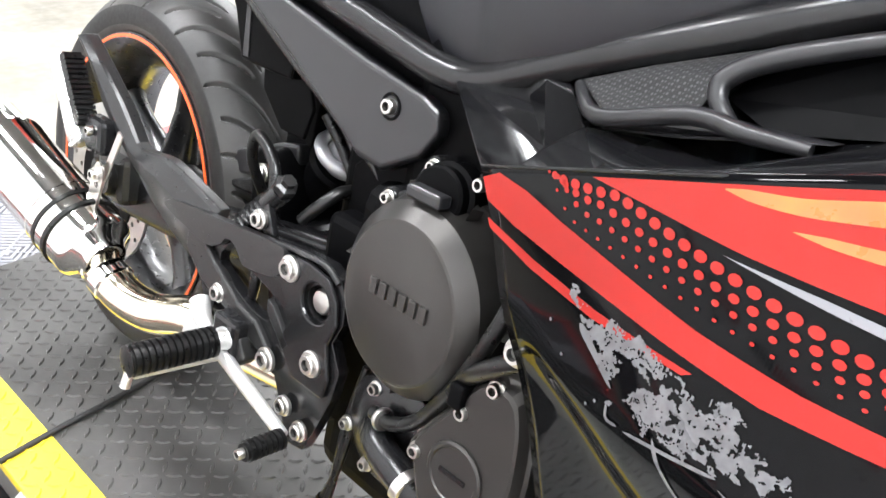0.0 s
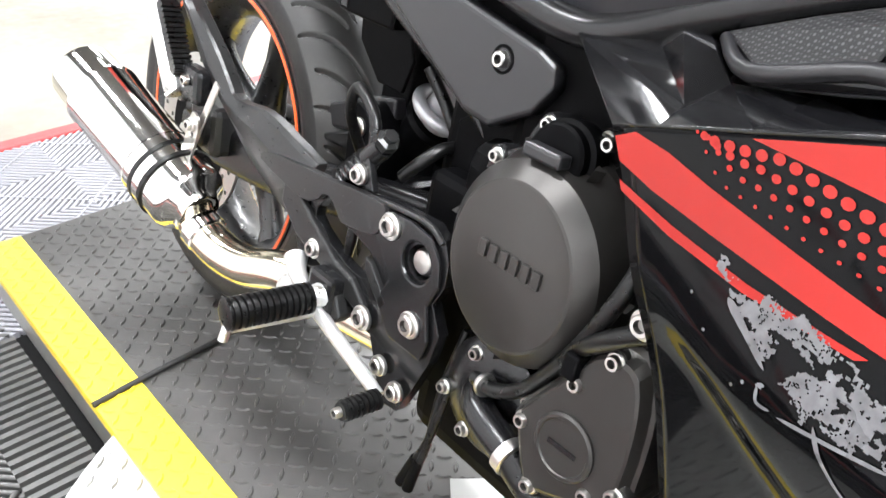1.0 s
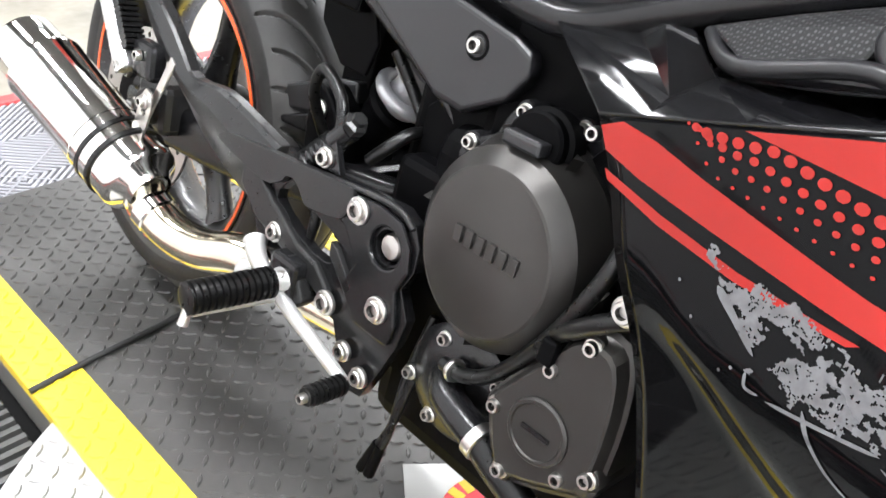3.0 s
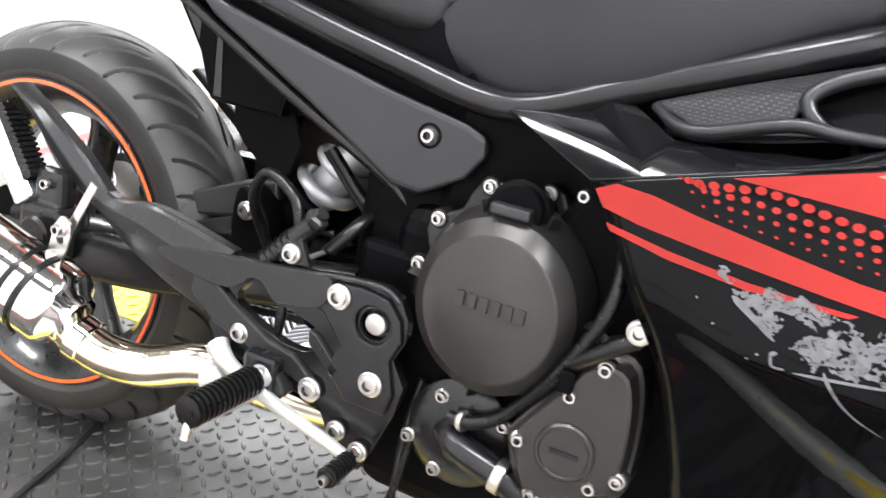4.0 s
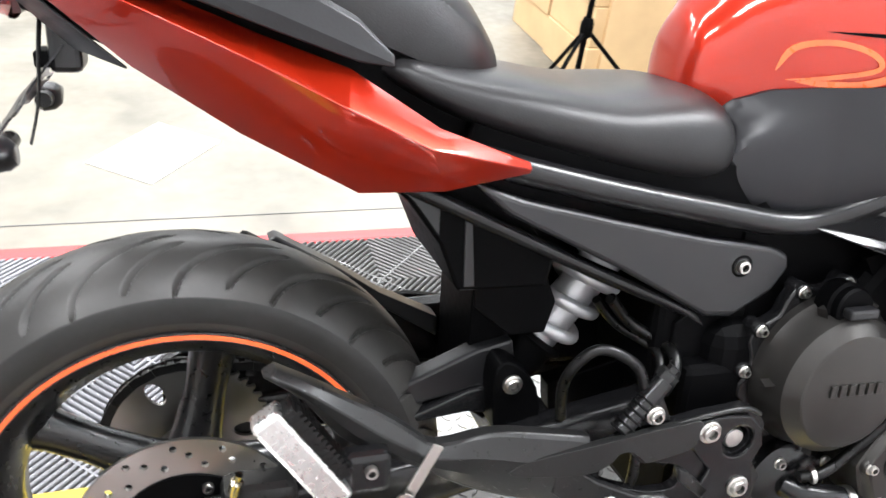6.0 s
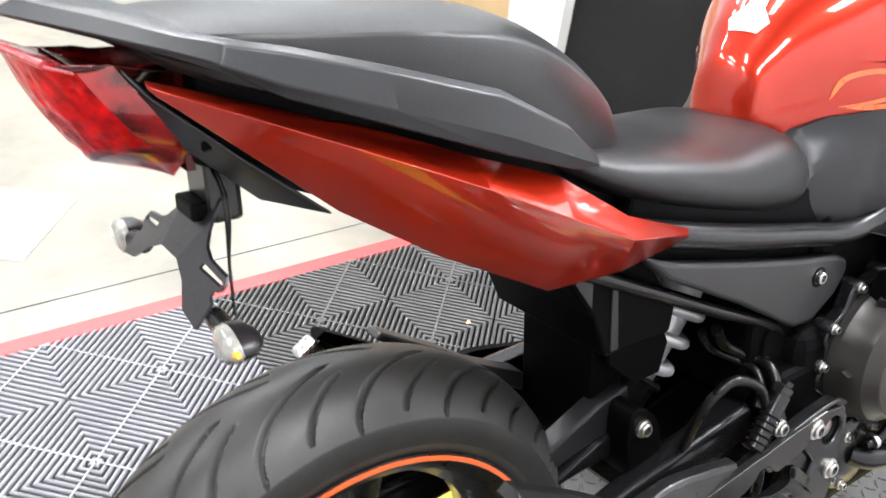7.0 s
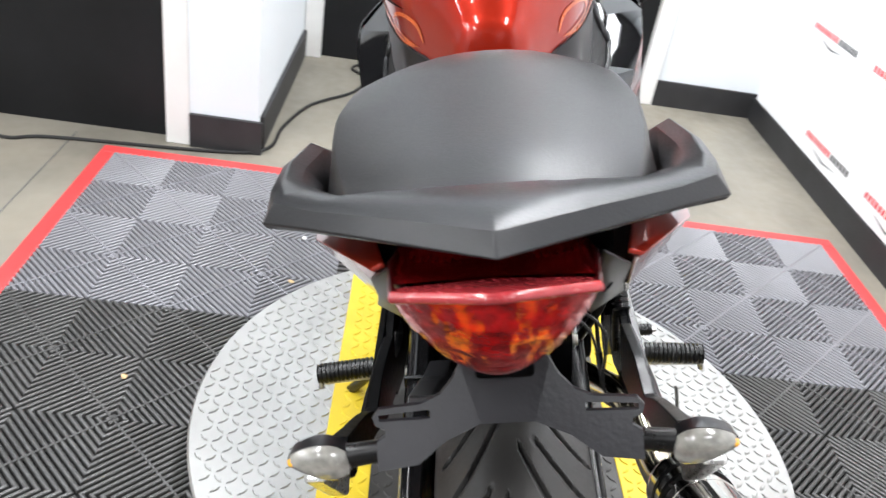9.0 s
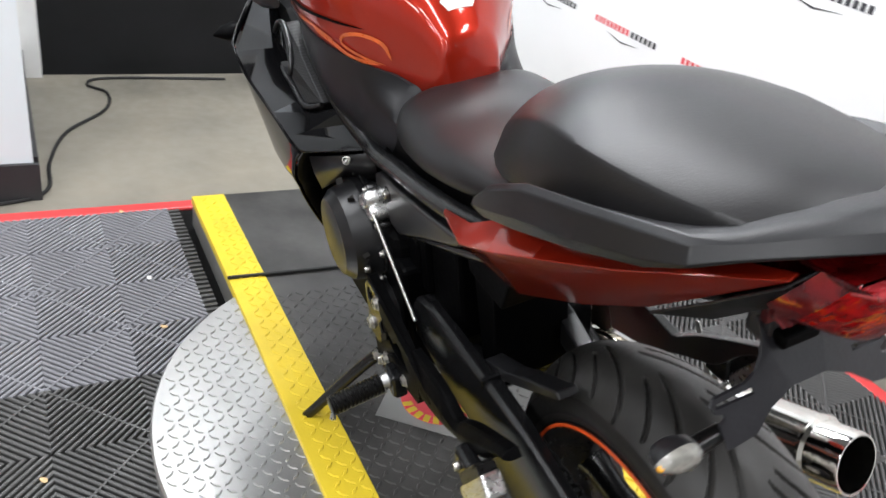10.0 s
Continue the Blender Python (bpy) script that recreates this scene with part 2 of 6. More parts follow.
def sheet(loops, place, thick):
    """A flat plate with holes: the first loop is the outline, the others are openings; place(u, v, w) sets its corners."""
    bm = bmesh.new()
    edges = []
    for lp in loops:
        vs = [bm.verts.new((p[0], p[1], 0)) for p in lp]
        edges += [bm.edges.new((vs[i], vs[(i + 1) % len(vs)])) for i in range(len(vs))]
    bmesh.ops.triangle_fill(bm, edges=edges, use_beauty=True, use_dissolve=False)
    if thick:
        geo = bmesh.ops.extrude_face_region(bm, geom=bm.faces[:])
        for v in geo["geom"]:
            if isinstance(v, bmesh.types.BMVert):
                v.co.z = thick
    for v in bm.verts:
        v.co = Vector(place(v.co.x, v.co.y, v.co.z))
    return bm


def side_plate(loops, y, thick):
    """A plate in the plane of the bike's side, its outer face at y, its thickness towards the middle."""
    s = 1 if y < 0 else -1
    return sheet(loops, lambda u, v, w: (u, y + s * w, v), thick)


def disc_loop(cx, cy, r, n=16):
    return [(cx + r * math.cos(2 * math.pi * i / n), cy + r * math.sin(2 * math.pi * i / n)) for i in range(n)]


def add_box(bm, x0, x1, y0, y1, z0, z1, m=None):
    vs = [bm.verts.new(Vector((x, y, z)) if m is None else m @ Vector((x, y, z))) for x in (x0, x1) for y in (y0, y1) for z in (z0, z1)]
    for f in ((0, 1, 3, 2), (4, 6, 7, 5), (0, 4, 5, 1), (2, 3, 7, 6), (0, 2, 6, 4), (1, 5, 7, 3)):
        bm.faces.new([vs[i] for i in f])


def box(x0, x1, y0, y1, z0, z1, m=None):
    bm = bmesh.new()
    add_box(bm, x0, x1, y0, y1, z0, z1, m)
    return bm


def station_body(stations, n=28, power=2.6, taper=0.0):
    """A rounded body from (x, half width, top, bottom) stations."""
    rings = []
    for x, w, zt, zb in stations:
        c, h = (zt + zb) / 2, (zt - zb) / 2
        r = []
        for j in range(n):
            a = 2 * math.pi * j / n
            ca, sa = math.cos(a), math.sin(a)
            up_ = math.copysign(abs(sa) ** (2 / power), sa)
            r.append(Vector((x, w * (1 - taper * max(0.0, up_)) * math.copysign(abs(ca) ** (2 / power), ca), c + h * up_)))
        rings.append(r)
    return rings


def dense(stations, k=5):
    """Catmull-Rom through tuples of any length."""
    out, n = [], len(stations)
    for i in range(n - 1):
        a, b, c, d = (np.array(stations[min(max(i + j, 0), n - 1)], float) for j in (-1, 0, 1, 2))
        for s in range(k):
            t = s / k
            out.append(tuple(0.5 * ((2 * b) + (c - a) * t + (2 * a - 5 * b + 4 * c - d) * t * t + (3 * b - a - 3 * c + d) * t ** 3)))
    out.append(tuple(stations[-1]))
    return out


def bolt(parent, centre, axis, r=0.009, mat=None, name="bolt", washer=True):
    """A flanged socket-head screw, the shade in its socket painted as a dark material."""
    c, d = Vector(centre), Vector(axis).normalized()
    bm = bmesh.new()
    if washer:
        add_lathe(bm, c, axis, [(r * 1.35, -0.002), (r * 1.35, 0.0015), (r * 1.2, 0.0025)], 20)
    add_lathe(bm, c, axis, [(r, 0), (r, 0.006), (r * 0.88, 0.0075), (r * 0.58, 0.0075), (r * 0.5, 0.002), (0.0001, 0.002)], 20)
    ob = part(name, bm, mat or M_STEEL, parent, smooth=30)
    ob.data.materials.append(M_SOCKET_SHADE)
    for f in ob.data.polygons:
        at = [ob.data.vertices[i].co - c for i in f.vertices]
        if max((p - d * p.dot(d)).length for p in at) < 0.6 * r and min(p.dot(d) for p in at) > 0.0015:
            f.material_index = 1
    return ob


# ---- room ----
def setting(name, bm, mat, label, category, bevel=0.0):
    ob = finish(name, bm, mat, None, smooth=0, bevel=bevel)
    return tagged(ob, label, category, kind="structure")


GROUND = setting("floor", box(-5.0, 3.4, -1.6, 7.2, -0.1, 0.0), M_CONCRETE, "pale worn concrete shop floor", "floor")
# ceiling, far left and rear walls are unseen, toned to darken reflections
setting("ceiling", box(-5.0, 3.4, -1.6, 7.2, 3.2, 3.3), M_CEIL, "unseen shop ceiling with light panels, made dark to dim reflections", "ceiling")
setting("wall_banner", box(-5.0, 3.2, -1.6, -1.45, 0.0, 3.2), M_WALL, "white side wall behind the hung banner", "wall")
setting("wall_far_left", box(-5.0, 3.4, 7.2, 7.3, 0.0, 3.2), M_WALL_GREY, "unseen wall across the shop, made grey to dim reflections", "wall")
setting("wall_rear", box(-5.1, -5.0, -1.6, 7.2, 0.0, 3.2), M_WALL_GREY, "unseen wall at the back of the shop, made grey to dim reflections", "wall")
setting("wall_end", box(3.1, 3.25, -1.45, -0.96, 0.0, 3.2), M_WALL, "pale blue-white painted end wall", "wall")
setting("wall_end_top", box(3.1, 3.25, -0.96, 0.69, 2.15, 3.2), M_WALL, "painted wall over the black double door", "wall")
setting("wall_return", box(2.02, 3.25, 0.69, 0.82, 0.0, 3.2), M_WALL, "pale blue-white wall of the recess", "wall")
setting("wall_stub", box(2.02, 2.15, 0.82, 0.93, 0.0, 3.2), M_WALL, "short painted wall beside the door frame", "wall")
setting("wall_door_top", box(2.04, 2.15, 0.93, 1.9, 2.12, 3.2), M_WALL, "painted wall above the black door", "wall")
setting("wall_column", box(2.04, 2.15, 1.9, 7.2, 0.0, 3.2), M_WALL, "pale blue-white wall beside the cardboard boxes", "wall")
setting("door_1", box(2.07, 2.11, 1.0, 1.82, 0.0, 2.05), M_DOOR, "black painted flush door, closed", "door", 0.002)
setting("door_2", box(3.12, 3.16, -0.885, 0.62, 0.0, 2.08), M_DOOR, "black painted double door, closed", "door", 0.002)


def door_frame(name, x0, x1, ya, yb, w, h):
    bm = bmesh.new()
    add_box(bm, x0, x1, ya - w, ya, 0, h + w)
    add_box(bm, x0, x1, yb, yb + w, 0, h + w)
    add_box(bm, x0, x1, ya, yb, h, h + w)
    return setting(name, bm, M_TRIM, "white painted door frame", "trim", 0.003)


door_frame("trim_1", 2.015, 2.12, 1.0, 1.82, 0.08, 2.05)
door_frame("trim_2", 3.08, 3.17, -0.885, 0.61, 0.075, 2.08)
for nm, b in (("baseboard_1", box(3.085, 3.1, -1.45, -0.962, 0.0, 0.12)), ("baseboard_2", box(2.06, 3.08, 0.675, 0.69, 0, 0.12)),
              ("baseboard_3", box(2.005, 2.02, 0.675, 0.918, 0, 0.12)), ("baseboard_4", box(2.025, 2.04, 1.905, 7.2, 0, 0.12)),
              ("baseboard_5", box(-5.0, 3.085, -1.45, -1.435, 0, 0.1))):
    setting(nm, b, M_BASE, "black rubber baseboard", "baseboard")


# unseen housing, added at every lamp position
def ceiling_panel():
    ob = new("ceiling_light")
    part("frame", box(-0.64, 0.64, -0.19, 0.19, 0.0, 0.05), M_TRIM, ob, smooth=0, bevel=0.004)
    return tagged(ob, "white ceiling light panel, unseen, assumed at each lamp", "ceiling light", "ceiling lights")


panel = ceiling_panel()
panel.matrix_world = pose(*LAMPS[0], 3.15)
for lx, ly in LAMPS[1:]:
    copy_thing(panel, pose(lx, ly, 3.15))

# printed banner on the side wall
banner = new("banner")
banner.matrix_world = pose(0, -1.445, 0)
tagged(banner, "white vinyl banner printed with slanted red and black marks", "banner")
part("vinyl", box(-2.5, 3.07, -0.002, 0.004, 0.105, 2.4), M_BANNER, banner, smooth=0)
for k in range(6):
    for i in range(-1, 10):
        bx, bz = 2.79 - 0.54 * i + (0.27 if k % 2 == 0 else 0.0), 0.18 + 0.367 * k
        if -2.3 < bx < 2.95:
            for nm, u0, u1, n, ink in (("red_mark", bx - 0.232, bx, 9, M_INK_RED), ("black_mark", bx - 0.4, bx - 0.238, 6, M_INK_BLACK)):
                bars = bmesh.new()
                for q in range(n):
                    u = u0 + (u1 - u0) * q / n
                    add_box(bars, u, u + (u1 - u0) / n * 0.62, 0.004, 0.0055, bz - 0.011, bz + 0.012)
                tagged(part(nm, bars, ink, banner, smooth=0), kind="stuff")
            part("swoosh", sheet([[(bx - 0.1, bz - 0.03), (bx - 0.2, bz - 0.05), (bx - 0.31, bz - 0.036), (bx - 0.2, bz - 0.044)]], lambda u, v, w: (u, 0.004 + w, v), 0.0012), M_INK_BLACK, banner, smooth=0)

# saw-cut joint in the concrete
setting("trim_3", box(-4.99, 2.0, 1.2965, 1.2995, 0.0003, 0.0022), M_JOINT, "thin saw-cut joint across the concrete", "floor joint")

# ---- tiled floor mat ----
Q = 0.197
MX, MYL, MYR = 1.073, 0.334, -0.511
mat_thing = tagged(new("floor_mat"), "interlocking ribbed plastic floor tiles with a red border", "floor mat")


def rib_tile(turn):
    """One square of slanting ribs with rounded backs."""
    bm = bmesh.new()
    n, h, w = 20, Q / 2, 0.0061
    for k in range(n):
        c = -Q + (k + 0.5) * 2 * Q / n
        rows = []
        for f, z in ((-1, 0.002), (-1, 0.0105), (-0.75, 0.0124), (-0.35, 0.0135), (0, 0.0137), (0.35, 0.0135), (0.75, 0.0124), (1, 0.0105), (1, 0.002)):
            o = c + f * w
            lo, hi = max(-h, -h - o), min(h, h - o)
            if hi - lo < 0.001:
                continue
            rows.append((bm.verts.new((lo * turn, lo + o, z)), bm.verts.new((hi * turn, hi + o, z))))
        for p, q in zip(rows, rows[1:]):
            bm.faces.new((p[0], p[1], q[1], q[0]))
        if len(rows) == 9:
            bm.faces.new([r[0] for r in rows])
            bm.faces.new([r[1] for r in rows])
    # the thin bridge across the ribs, from corner to corner
    e, g = 0.0016, h - 0.0012
    z0 = 0.0141
    bm.faces.new([bm.verts.new(((a + c) * turn, -a + c, z0)) for a, c in ((-g, -e), (g, -e), (g, e), (-g, e))])
    for c in (-e, e):
        bm.faces.new([bm.verts.new(((a + c) * turn, -a + c, z)) for a, z in ((-g, z0), (g, z0), (g, 0.002), (-g, 0.002))])
    bmesh.ops.recalc_face_normals(bm, faces=bm.faces[:])
    return bm


def tile_mesh(name, bm, m):
    me = bpy.data.meshes.new(name)
    bm.to_mesh(me)
    bm.free()
    me.materials.append(m)
    return me


TILES = {(t, g): tile_mesh("tile", rib_tile(t), M_TILE_GREY if g else M_TILE_BLACK) for t in (1, -1) for g in (0, 1)}
# added sheet below the tiles, coloured as the shade between their ribs
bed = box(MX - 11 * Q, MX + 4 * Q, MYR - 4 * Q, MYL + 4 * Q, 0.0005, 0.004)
part("backing", bed, M_GAP_SHADE, mat_thing, smooth=0)
for i in range(-11, 4):
    for j in range(-4, 4):
        y = MYL + (j + 0.5) * Q if j >= 0 else MYR + (j + 0.5) * Q
        ob = new("tile", TILES[(1 if (i + j) % 2 else -1, 1 if i >= 0 or i < (-4 if j >= 0 else -9) else 0)])
        ob.parent, ob.location = mat_thing, (MX + (i + 0.5) * Q, y, 0.003)
# the grey rows behind the platform's rear end
wide = (MYL - MYR) / 4
for r in range(4):
    for c in range(4):
        ob = new("tile", TILES[(-1 if (r + c) % 2 == 0 else 1, 1)])
        ob.parent, ob.location = mat_thing, (MX - 10.92 * Q + (r + 0.5) * Q, MYR + (c + 0.5) * wide, 0.0028)
        ob.scale = (1, wide / Q, 1)
edge_bm = bmesh.new()
for (x0, x1, y0, y1) in ((MX + 4 * Q, MX + 4 * Q + 0.05, MYR - 4 * Q - 0.05, MYL + 4 * Q + 0.05), (MX - 11 * Q - 0.05, MX - 11 * Q, MYR - 4 * Q - 0.05, MYL + 4 * Q + 0.05),
                         (MX - 11 * Q, MX + 4 * Q, MYL + 4 * Q, MYL + 4 * Q + 0.05), (MX - 11 * Q, MX + 4 * Q, MYR - 4 * Q - 0.05, MYR - 4 * Q)):
    add_box(edge_bm, x0, x1, y0, y1, 0.0005, 0.015)
part("red_border", edge_bm, M_RED_EDGE, mat_thing, "sloped red plastic edge strip", smooth=0, bevel=0.006)
for y0, y1 in ((0.3, MYL), (MYR, -0.4)):
    strip = bmesh.new()
    for k in range(3, 15):
        for r in range(9):
            xx = MX - 11 * Q + k * Q + r * Q / 9
            add_box(strip, xx, xx + 0.011, y0, y1, 0.003, 0.016)
    tagged(part("narrow_strip", strip, M_TILE_BLACK, mat_thing, smooth=0), kind="stuff")

# ---- turntable with its plank ----
TOP = 0.112
turntable = tagged(new("turntable"), "round bright tread-plate display turntable on the mat", "turntable")
turntable.location = (0.699, -0.069, 0.017)
part("disc", lathe((0, 0, 0), (0, 0, 1), [(0.55, 0.0), (0.6, 0.0), (0.622, 0.03), (0.627, 0.08), (0.623, 0.0855), (0.3, 0.0862)], 128), M_PLATE, turntable, smooth=25)


def lug(bm, x, y, z, a, ln=0.0125, w=0.0034, h=0.0028):
    """One raised lozenge of tread plate."""
    c, s = math.cos(a), math.sin(a)
    pts = [(ln, 0), (ln * 0.35, w), (-ln * 0.35, w), (-ln, 0), (-ln * 0.35, -w), (ln * 0.35, -w)]
    lo = [bm.verts.new((x + c * u - s * v, y + s * u + c * v, z)) for u, v in pts]
    hi = [bm.verts.new((x + 0.62 * (c * u - s * v), y + 0.62 * (s * u + c * v), z + h)) for u, v in pts]
    bm.faces.new(hi)
    for i in range(6):
        bm.faces.new((lo[i], lo[(i + 1) % 6], hi[(i + 1) % 6], hi[i]))


def lugs(inside, x0, x1, y0, y1, z, step=0.0245):
    bm = bmesh.new()
    i = 0
    x = x0
    while x < x1:
        j, y = 0, y0
        while y < y1:
            if inside(x, y):
                lug(bm, x, y, z, radians(45 if (i + j) % 2 else -45))
            y += step
            j += 1
        x += step
        i += 1
    return bm


ob = part("tread_pattern", lugs(lambda x, y: x * x + y * y < 0.61 ** 2 and (y > 0.36 or y < -0.325), -0.62, 0.62, -0.62, 0.62, 0.0858), M_PLATE, turntable, smooth=0)
tagged(ob, kind="stuff")

plank = tagged(new("platform"), "long dark tread-plate platform with yellow painted edges", "platform")
PX0, PX1, PYR, PYL = -0.46, 1.745, -0.384, 0.282
part("deck", box(PX0, PX1, PYR + 0.078, PYL - 0.095, 0.017, TOP), M_PLATE_DARK, plank, smooth=0)
for y0, y1 in ((PYR, PYR + 0.078), (PYL - 0.095, PYL)):
    part("yellow_edge", box(PX0, PX1, y0, y1, 0.09, TOP + 0.002), M_YELLOW, plank, "yellow painted tread-plate edge", smooth=0, bevel=0.002)
    part("side_rail", box(PX0, PX1, y0 + 0.003, y1 - 0.003, 0.017, 0.0895), M_PLATE, plank, "bare metal side of the platform", smooth=0)
ob = part("tread_pattern", lugs(lambda x, y: x < 1.2, PX0 + 0.02, PX1 - 0.02, PYR + 0.095, PYL - 0.105, TOP), M_PLATE_DARK, plank, smooth=0)
tagged(ob, kind="stuff")
ob = part("edge_tread", lugs(lambda x, y: True, PX0 + 0.02, PX1 - 0.02, PYL - 0.08, PYL - 0.01, TOP + 0.002), M_YELLOW, plank, smooth=0)
tagged(ob, kind="stuff")
ob = part("edge_tread", lugs(lambda x, y: True, PX0 + 0.02, PX1 - 0.02, PYR + 0.012, PYR + 0.07, TOP + 0.002), M_YELLOW, plank, smooth=0)
tagged(ob, kind="stuff")
cords = []
for nm, pts in (("tie_cord", [(0.1, -0.386, TOP + 0.006), (0.09, -0.29, TOP + 0.006), (0.08, -0.15, TOP + 0.006), (0.06, -0.05, TOP + 0.006)]),
                ("tie_cord", [(1.275, -0.386, TOP + 0.006), (1.274, -0.3, TOP + 0.006), (1.272, 0.0, TOP + 0.006), (1.28, 0.284, TOP + 0.006)])):
    tagged(finish(nm, tube(pts, 0.005, 10), M_CORD), "black rubber cord lying across the platform", "cord")

# ================= the motorcycle =================
# its own axes: x ahead of the rear axle, y to its left, z up; it leans on its side stand
bike = tagged(new("motorcycle"), "black and red sport motorcycle leaning on its side stand", "motorcycle")
bike.matrix_world = pose(0, 0, 0.4255, -13.11, -0.21, -0.9)

# ---- rear wheel ----
wheel = part("rear_wheel", lathe((0, 0, 0), (0, 1, 0), [(0.0, -0.06), (0.035, -0.06), (0.045, -0.04), (0.045, 0.04), (0.035, 0.06), (0.0, 0.06)], 32), M_RIM, bike, "black cast five-spoke wheel")
rim_profile = [(0.2295, -0.0775), (0.2295, -0.069), (0.214, -0.062), (0.204, -0.04), (0.19, -0.02), (0.19, 0.02), (0.204, 0.04), (0.214, 0.062), (0.2295, 0.069), (0.2295, 0.0775),
               (0.2205, 0.0775), (0.206, 0.066), (0.196, 0.045), (0.18, 0.022), (0.18, -0.022), (0.196, -0.045), (0.206, -0.066), (0.2205, -0.0775)]
part("rim", ring((0, 0, 0), (0, 1, 0), rim_profile, 96), M_RIM, wheel, smooth=35)
for sgn in (-1, 1):
    part("rim_stripe", ring((0, 0.0782 * sgn, 0), (0, 1, 0), [(0.2222, -0.0006), (0.2222, 0.0006), (0.227, 0.0006), (0.227, -0.0006)], 96), M_STRIPE, wheel, "orange rim tape", smooth=30)
for k in range(5):
    a = radians(12 + 72 * k)
    rings = []
    for r, w, t in ((0.035, 0.03, 0.034), (0.07, 0.026, 0.026), (0.12, 0.022, 0.02), (0.165, 0.024, 0.022), (0.19, 0.03, 0.03)):
        c = Vector((math.sin(a) * r, 0, math.cos(a) * r))
        u, v = Vector((math.cos(a), 0, -math.sin(a))), Vector((0, 1, 0))
        rings.append([c + u * w * math.cos(q) ** 3 * 0.3 + u * w * 0.8 * math.cos(q) + v * t * math.sin(q) for q in [2 * math.pi * j / 16 for j in range(16)]])
    part("spoke", loft(rings), M_RIM, wheel, smooth=60)


def tyre_mesh(n=880, m=96):
    """A tyre with the curved tread grooves cut into it."""
    grooves = []
    per = 2 * math.pi / 17
    for k in range(17):
        for side, ph in ((-1, 0.0), (1, 0.5)):
            o = (k + ph) * per
            grooves.append((side, o, 0.10, 0.93, 0.42, 1.9))
            grooves.append((side, o + 0.5 * per, 0.3, 0.86, 0.36, 1.7))
    bm = bmesh.new()
    table = {-1: [], 1: []}
    for g in grooves:
        table[g[0]].append(g)
    prof = []
    for i in range(m + 1):
        s = -1 + 2 * i / m
        y = 0.079 * s
        prof.append((y, 0.313 - 0.045 * abs(s) ** 2.1, s))
    side_in = [(0.0803, 0.258), (0.0803, 0.250), (0.0785, 0.241), (0.0755, 0.231), (0.066, 0.222)]
    full = [(-y, r, None) for y, r in side_in[::-1]] + prof + [(y, r, None) for y, r in side_in]
    grid = []
    for j in range(n):
        th = 2 * math.pi * j / n
        row = []
        for y, r, s in full:
            if s is not None:
                d = 1.0
                e = abs(s)
                for side, o, s0, s1, sweep, pw in table[1 if s > 0 else -1]:
                    if s0 - 0.03 < e < s1 + 0.03:
                        tc = o + sweep * (1 - e) ** pw
                        dt = (th - tc + math.pi) % (2 * math.pi) - math.pi
                        if abs(dt) < 0.03:
                            slope = sweep * pw * (1 - e) ** (pw - 1) / 0.079 * 0.313
                            dd = abs(dt) * 0.313 / math.sqrt(1 + slope * slope)
                            end = max(0.0, s0 - e, e - s1) * 0.079
                            d = min(d, math.hypot(dd, end))
                if d < 0.0018:
                    r = r - 0.0065
                elif d < 0.003:
                    r = r - 0.0065 * (0.003 - d) / 0.0012
            row.append(bm.verts.new((r * math.sin(th), y, r * math.cos(th))))
        grid.append(row)
    k = len(full)
    for j in range(n):
        a, b = grid[j], grid[(j + 1) % n]
        for i in range(k - 1):
            bm.faces.new((a[i], a[i + 1], b[i + 1], b[i]))
    return bm


tyre = part("tyre", tyre_mesh(), M_RUBBER, wheel, "worn black rubber tyre with curved grooves", smooth=50)
tyre.data.materials.append(M_WALL_RUBBER)
for f in tyre.data.polygons:
    if abs(f.center.y) > 0.0772:
        f.material_index = 1

# brake disc, sprocket and chain
holes = []
for k in range(14):
    for q, r in ((0, 0.092), (0.18, 0.103), (0.32, 0.113)):
        a = 2 * math.pi * k / 14 + q
        holes.append(disc_loop(r * math.cos(a), r * math.sin(a), 0.0042, 8))
part("brake_disc", side_plate([disc_loop(0, 0, 0.1225, 72), disc_loop(0, 0, 0.078, 40)] + holes, -0.112, 0.005), M_STEEL, bike, "drilled steel brake disc", smooth=30)
part("disc_carrier", lathe((0, -0.108, 0), (0, 1, 0), [(0.02, -0.006), (0.08, -0.006), (0.082, 0.0), (0.07, 0.012), (0.04, 0.05)], 40), M_DARK, bike)
for k in range(5):
    a = radians(20 + 72 * k)
    bolt(bike, (0.066 * math.sin(a), -0.114, 0.066 * math.cos(a)), (0, -1, 0), 0.006, washer=False)
cal = part("brake_caliper", box(0.035, 0.115, -0.15, -0.095, 0.0, 0.075), M_CAST, bike, "dark cast rear brake caliper", smooth=0, bevel=0.012)
part("piston_cap", lathe((0.078, -0.15, 0.036), (0, -1, 0), [(0.026, -0.01), (0.026, 0.008), (0.022, 0.012), (0.0, 0.012)], 28), M_CAST, cal)
part("bleed_nipple", lathe((0.05, -0.148, 0.082), (0.2, -0.3, 1), [(0.007, -0.01), (0.007, 0.008), (0.004, 0.01), (0.004, 0.02)], 12), M_GOLD, cal)
part("boot", tube([(0.02, -0.135, 0.05), (0.045, -0.135, 0.055)], [0.012, 0.009], 14), M_HOSE, cal)
bm = bmesh.new()
teeth = []
for k in range(46):
    for q, r in ((0.0, 0.100), (0.35, 0.100), (0.5, 0.108), (0.65, 0.108)):
        a = 2 * math.pi * (k + q) / 46
        teeth.append((r * math.cos(a), r * math.sin(a)))
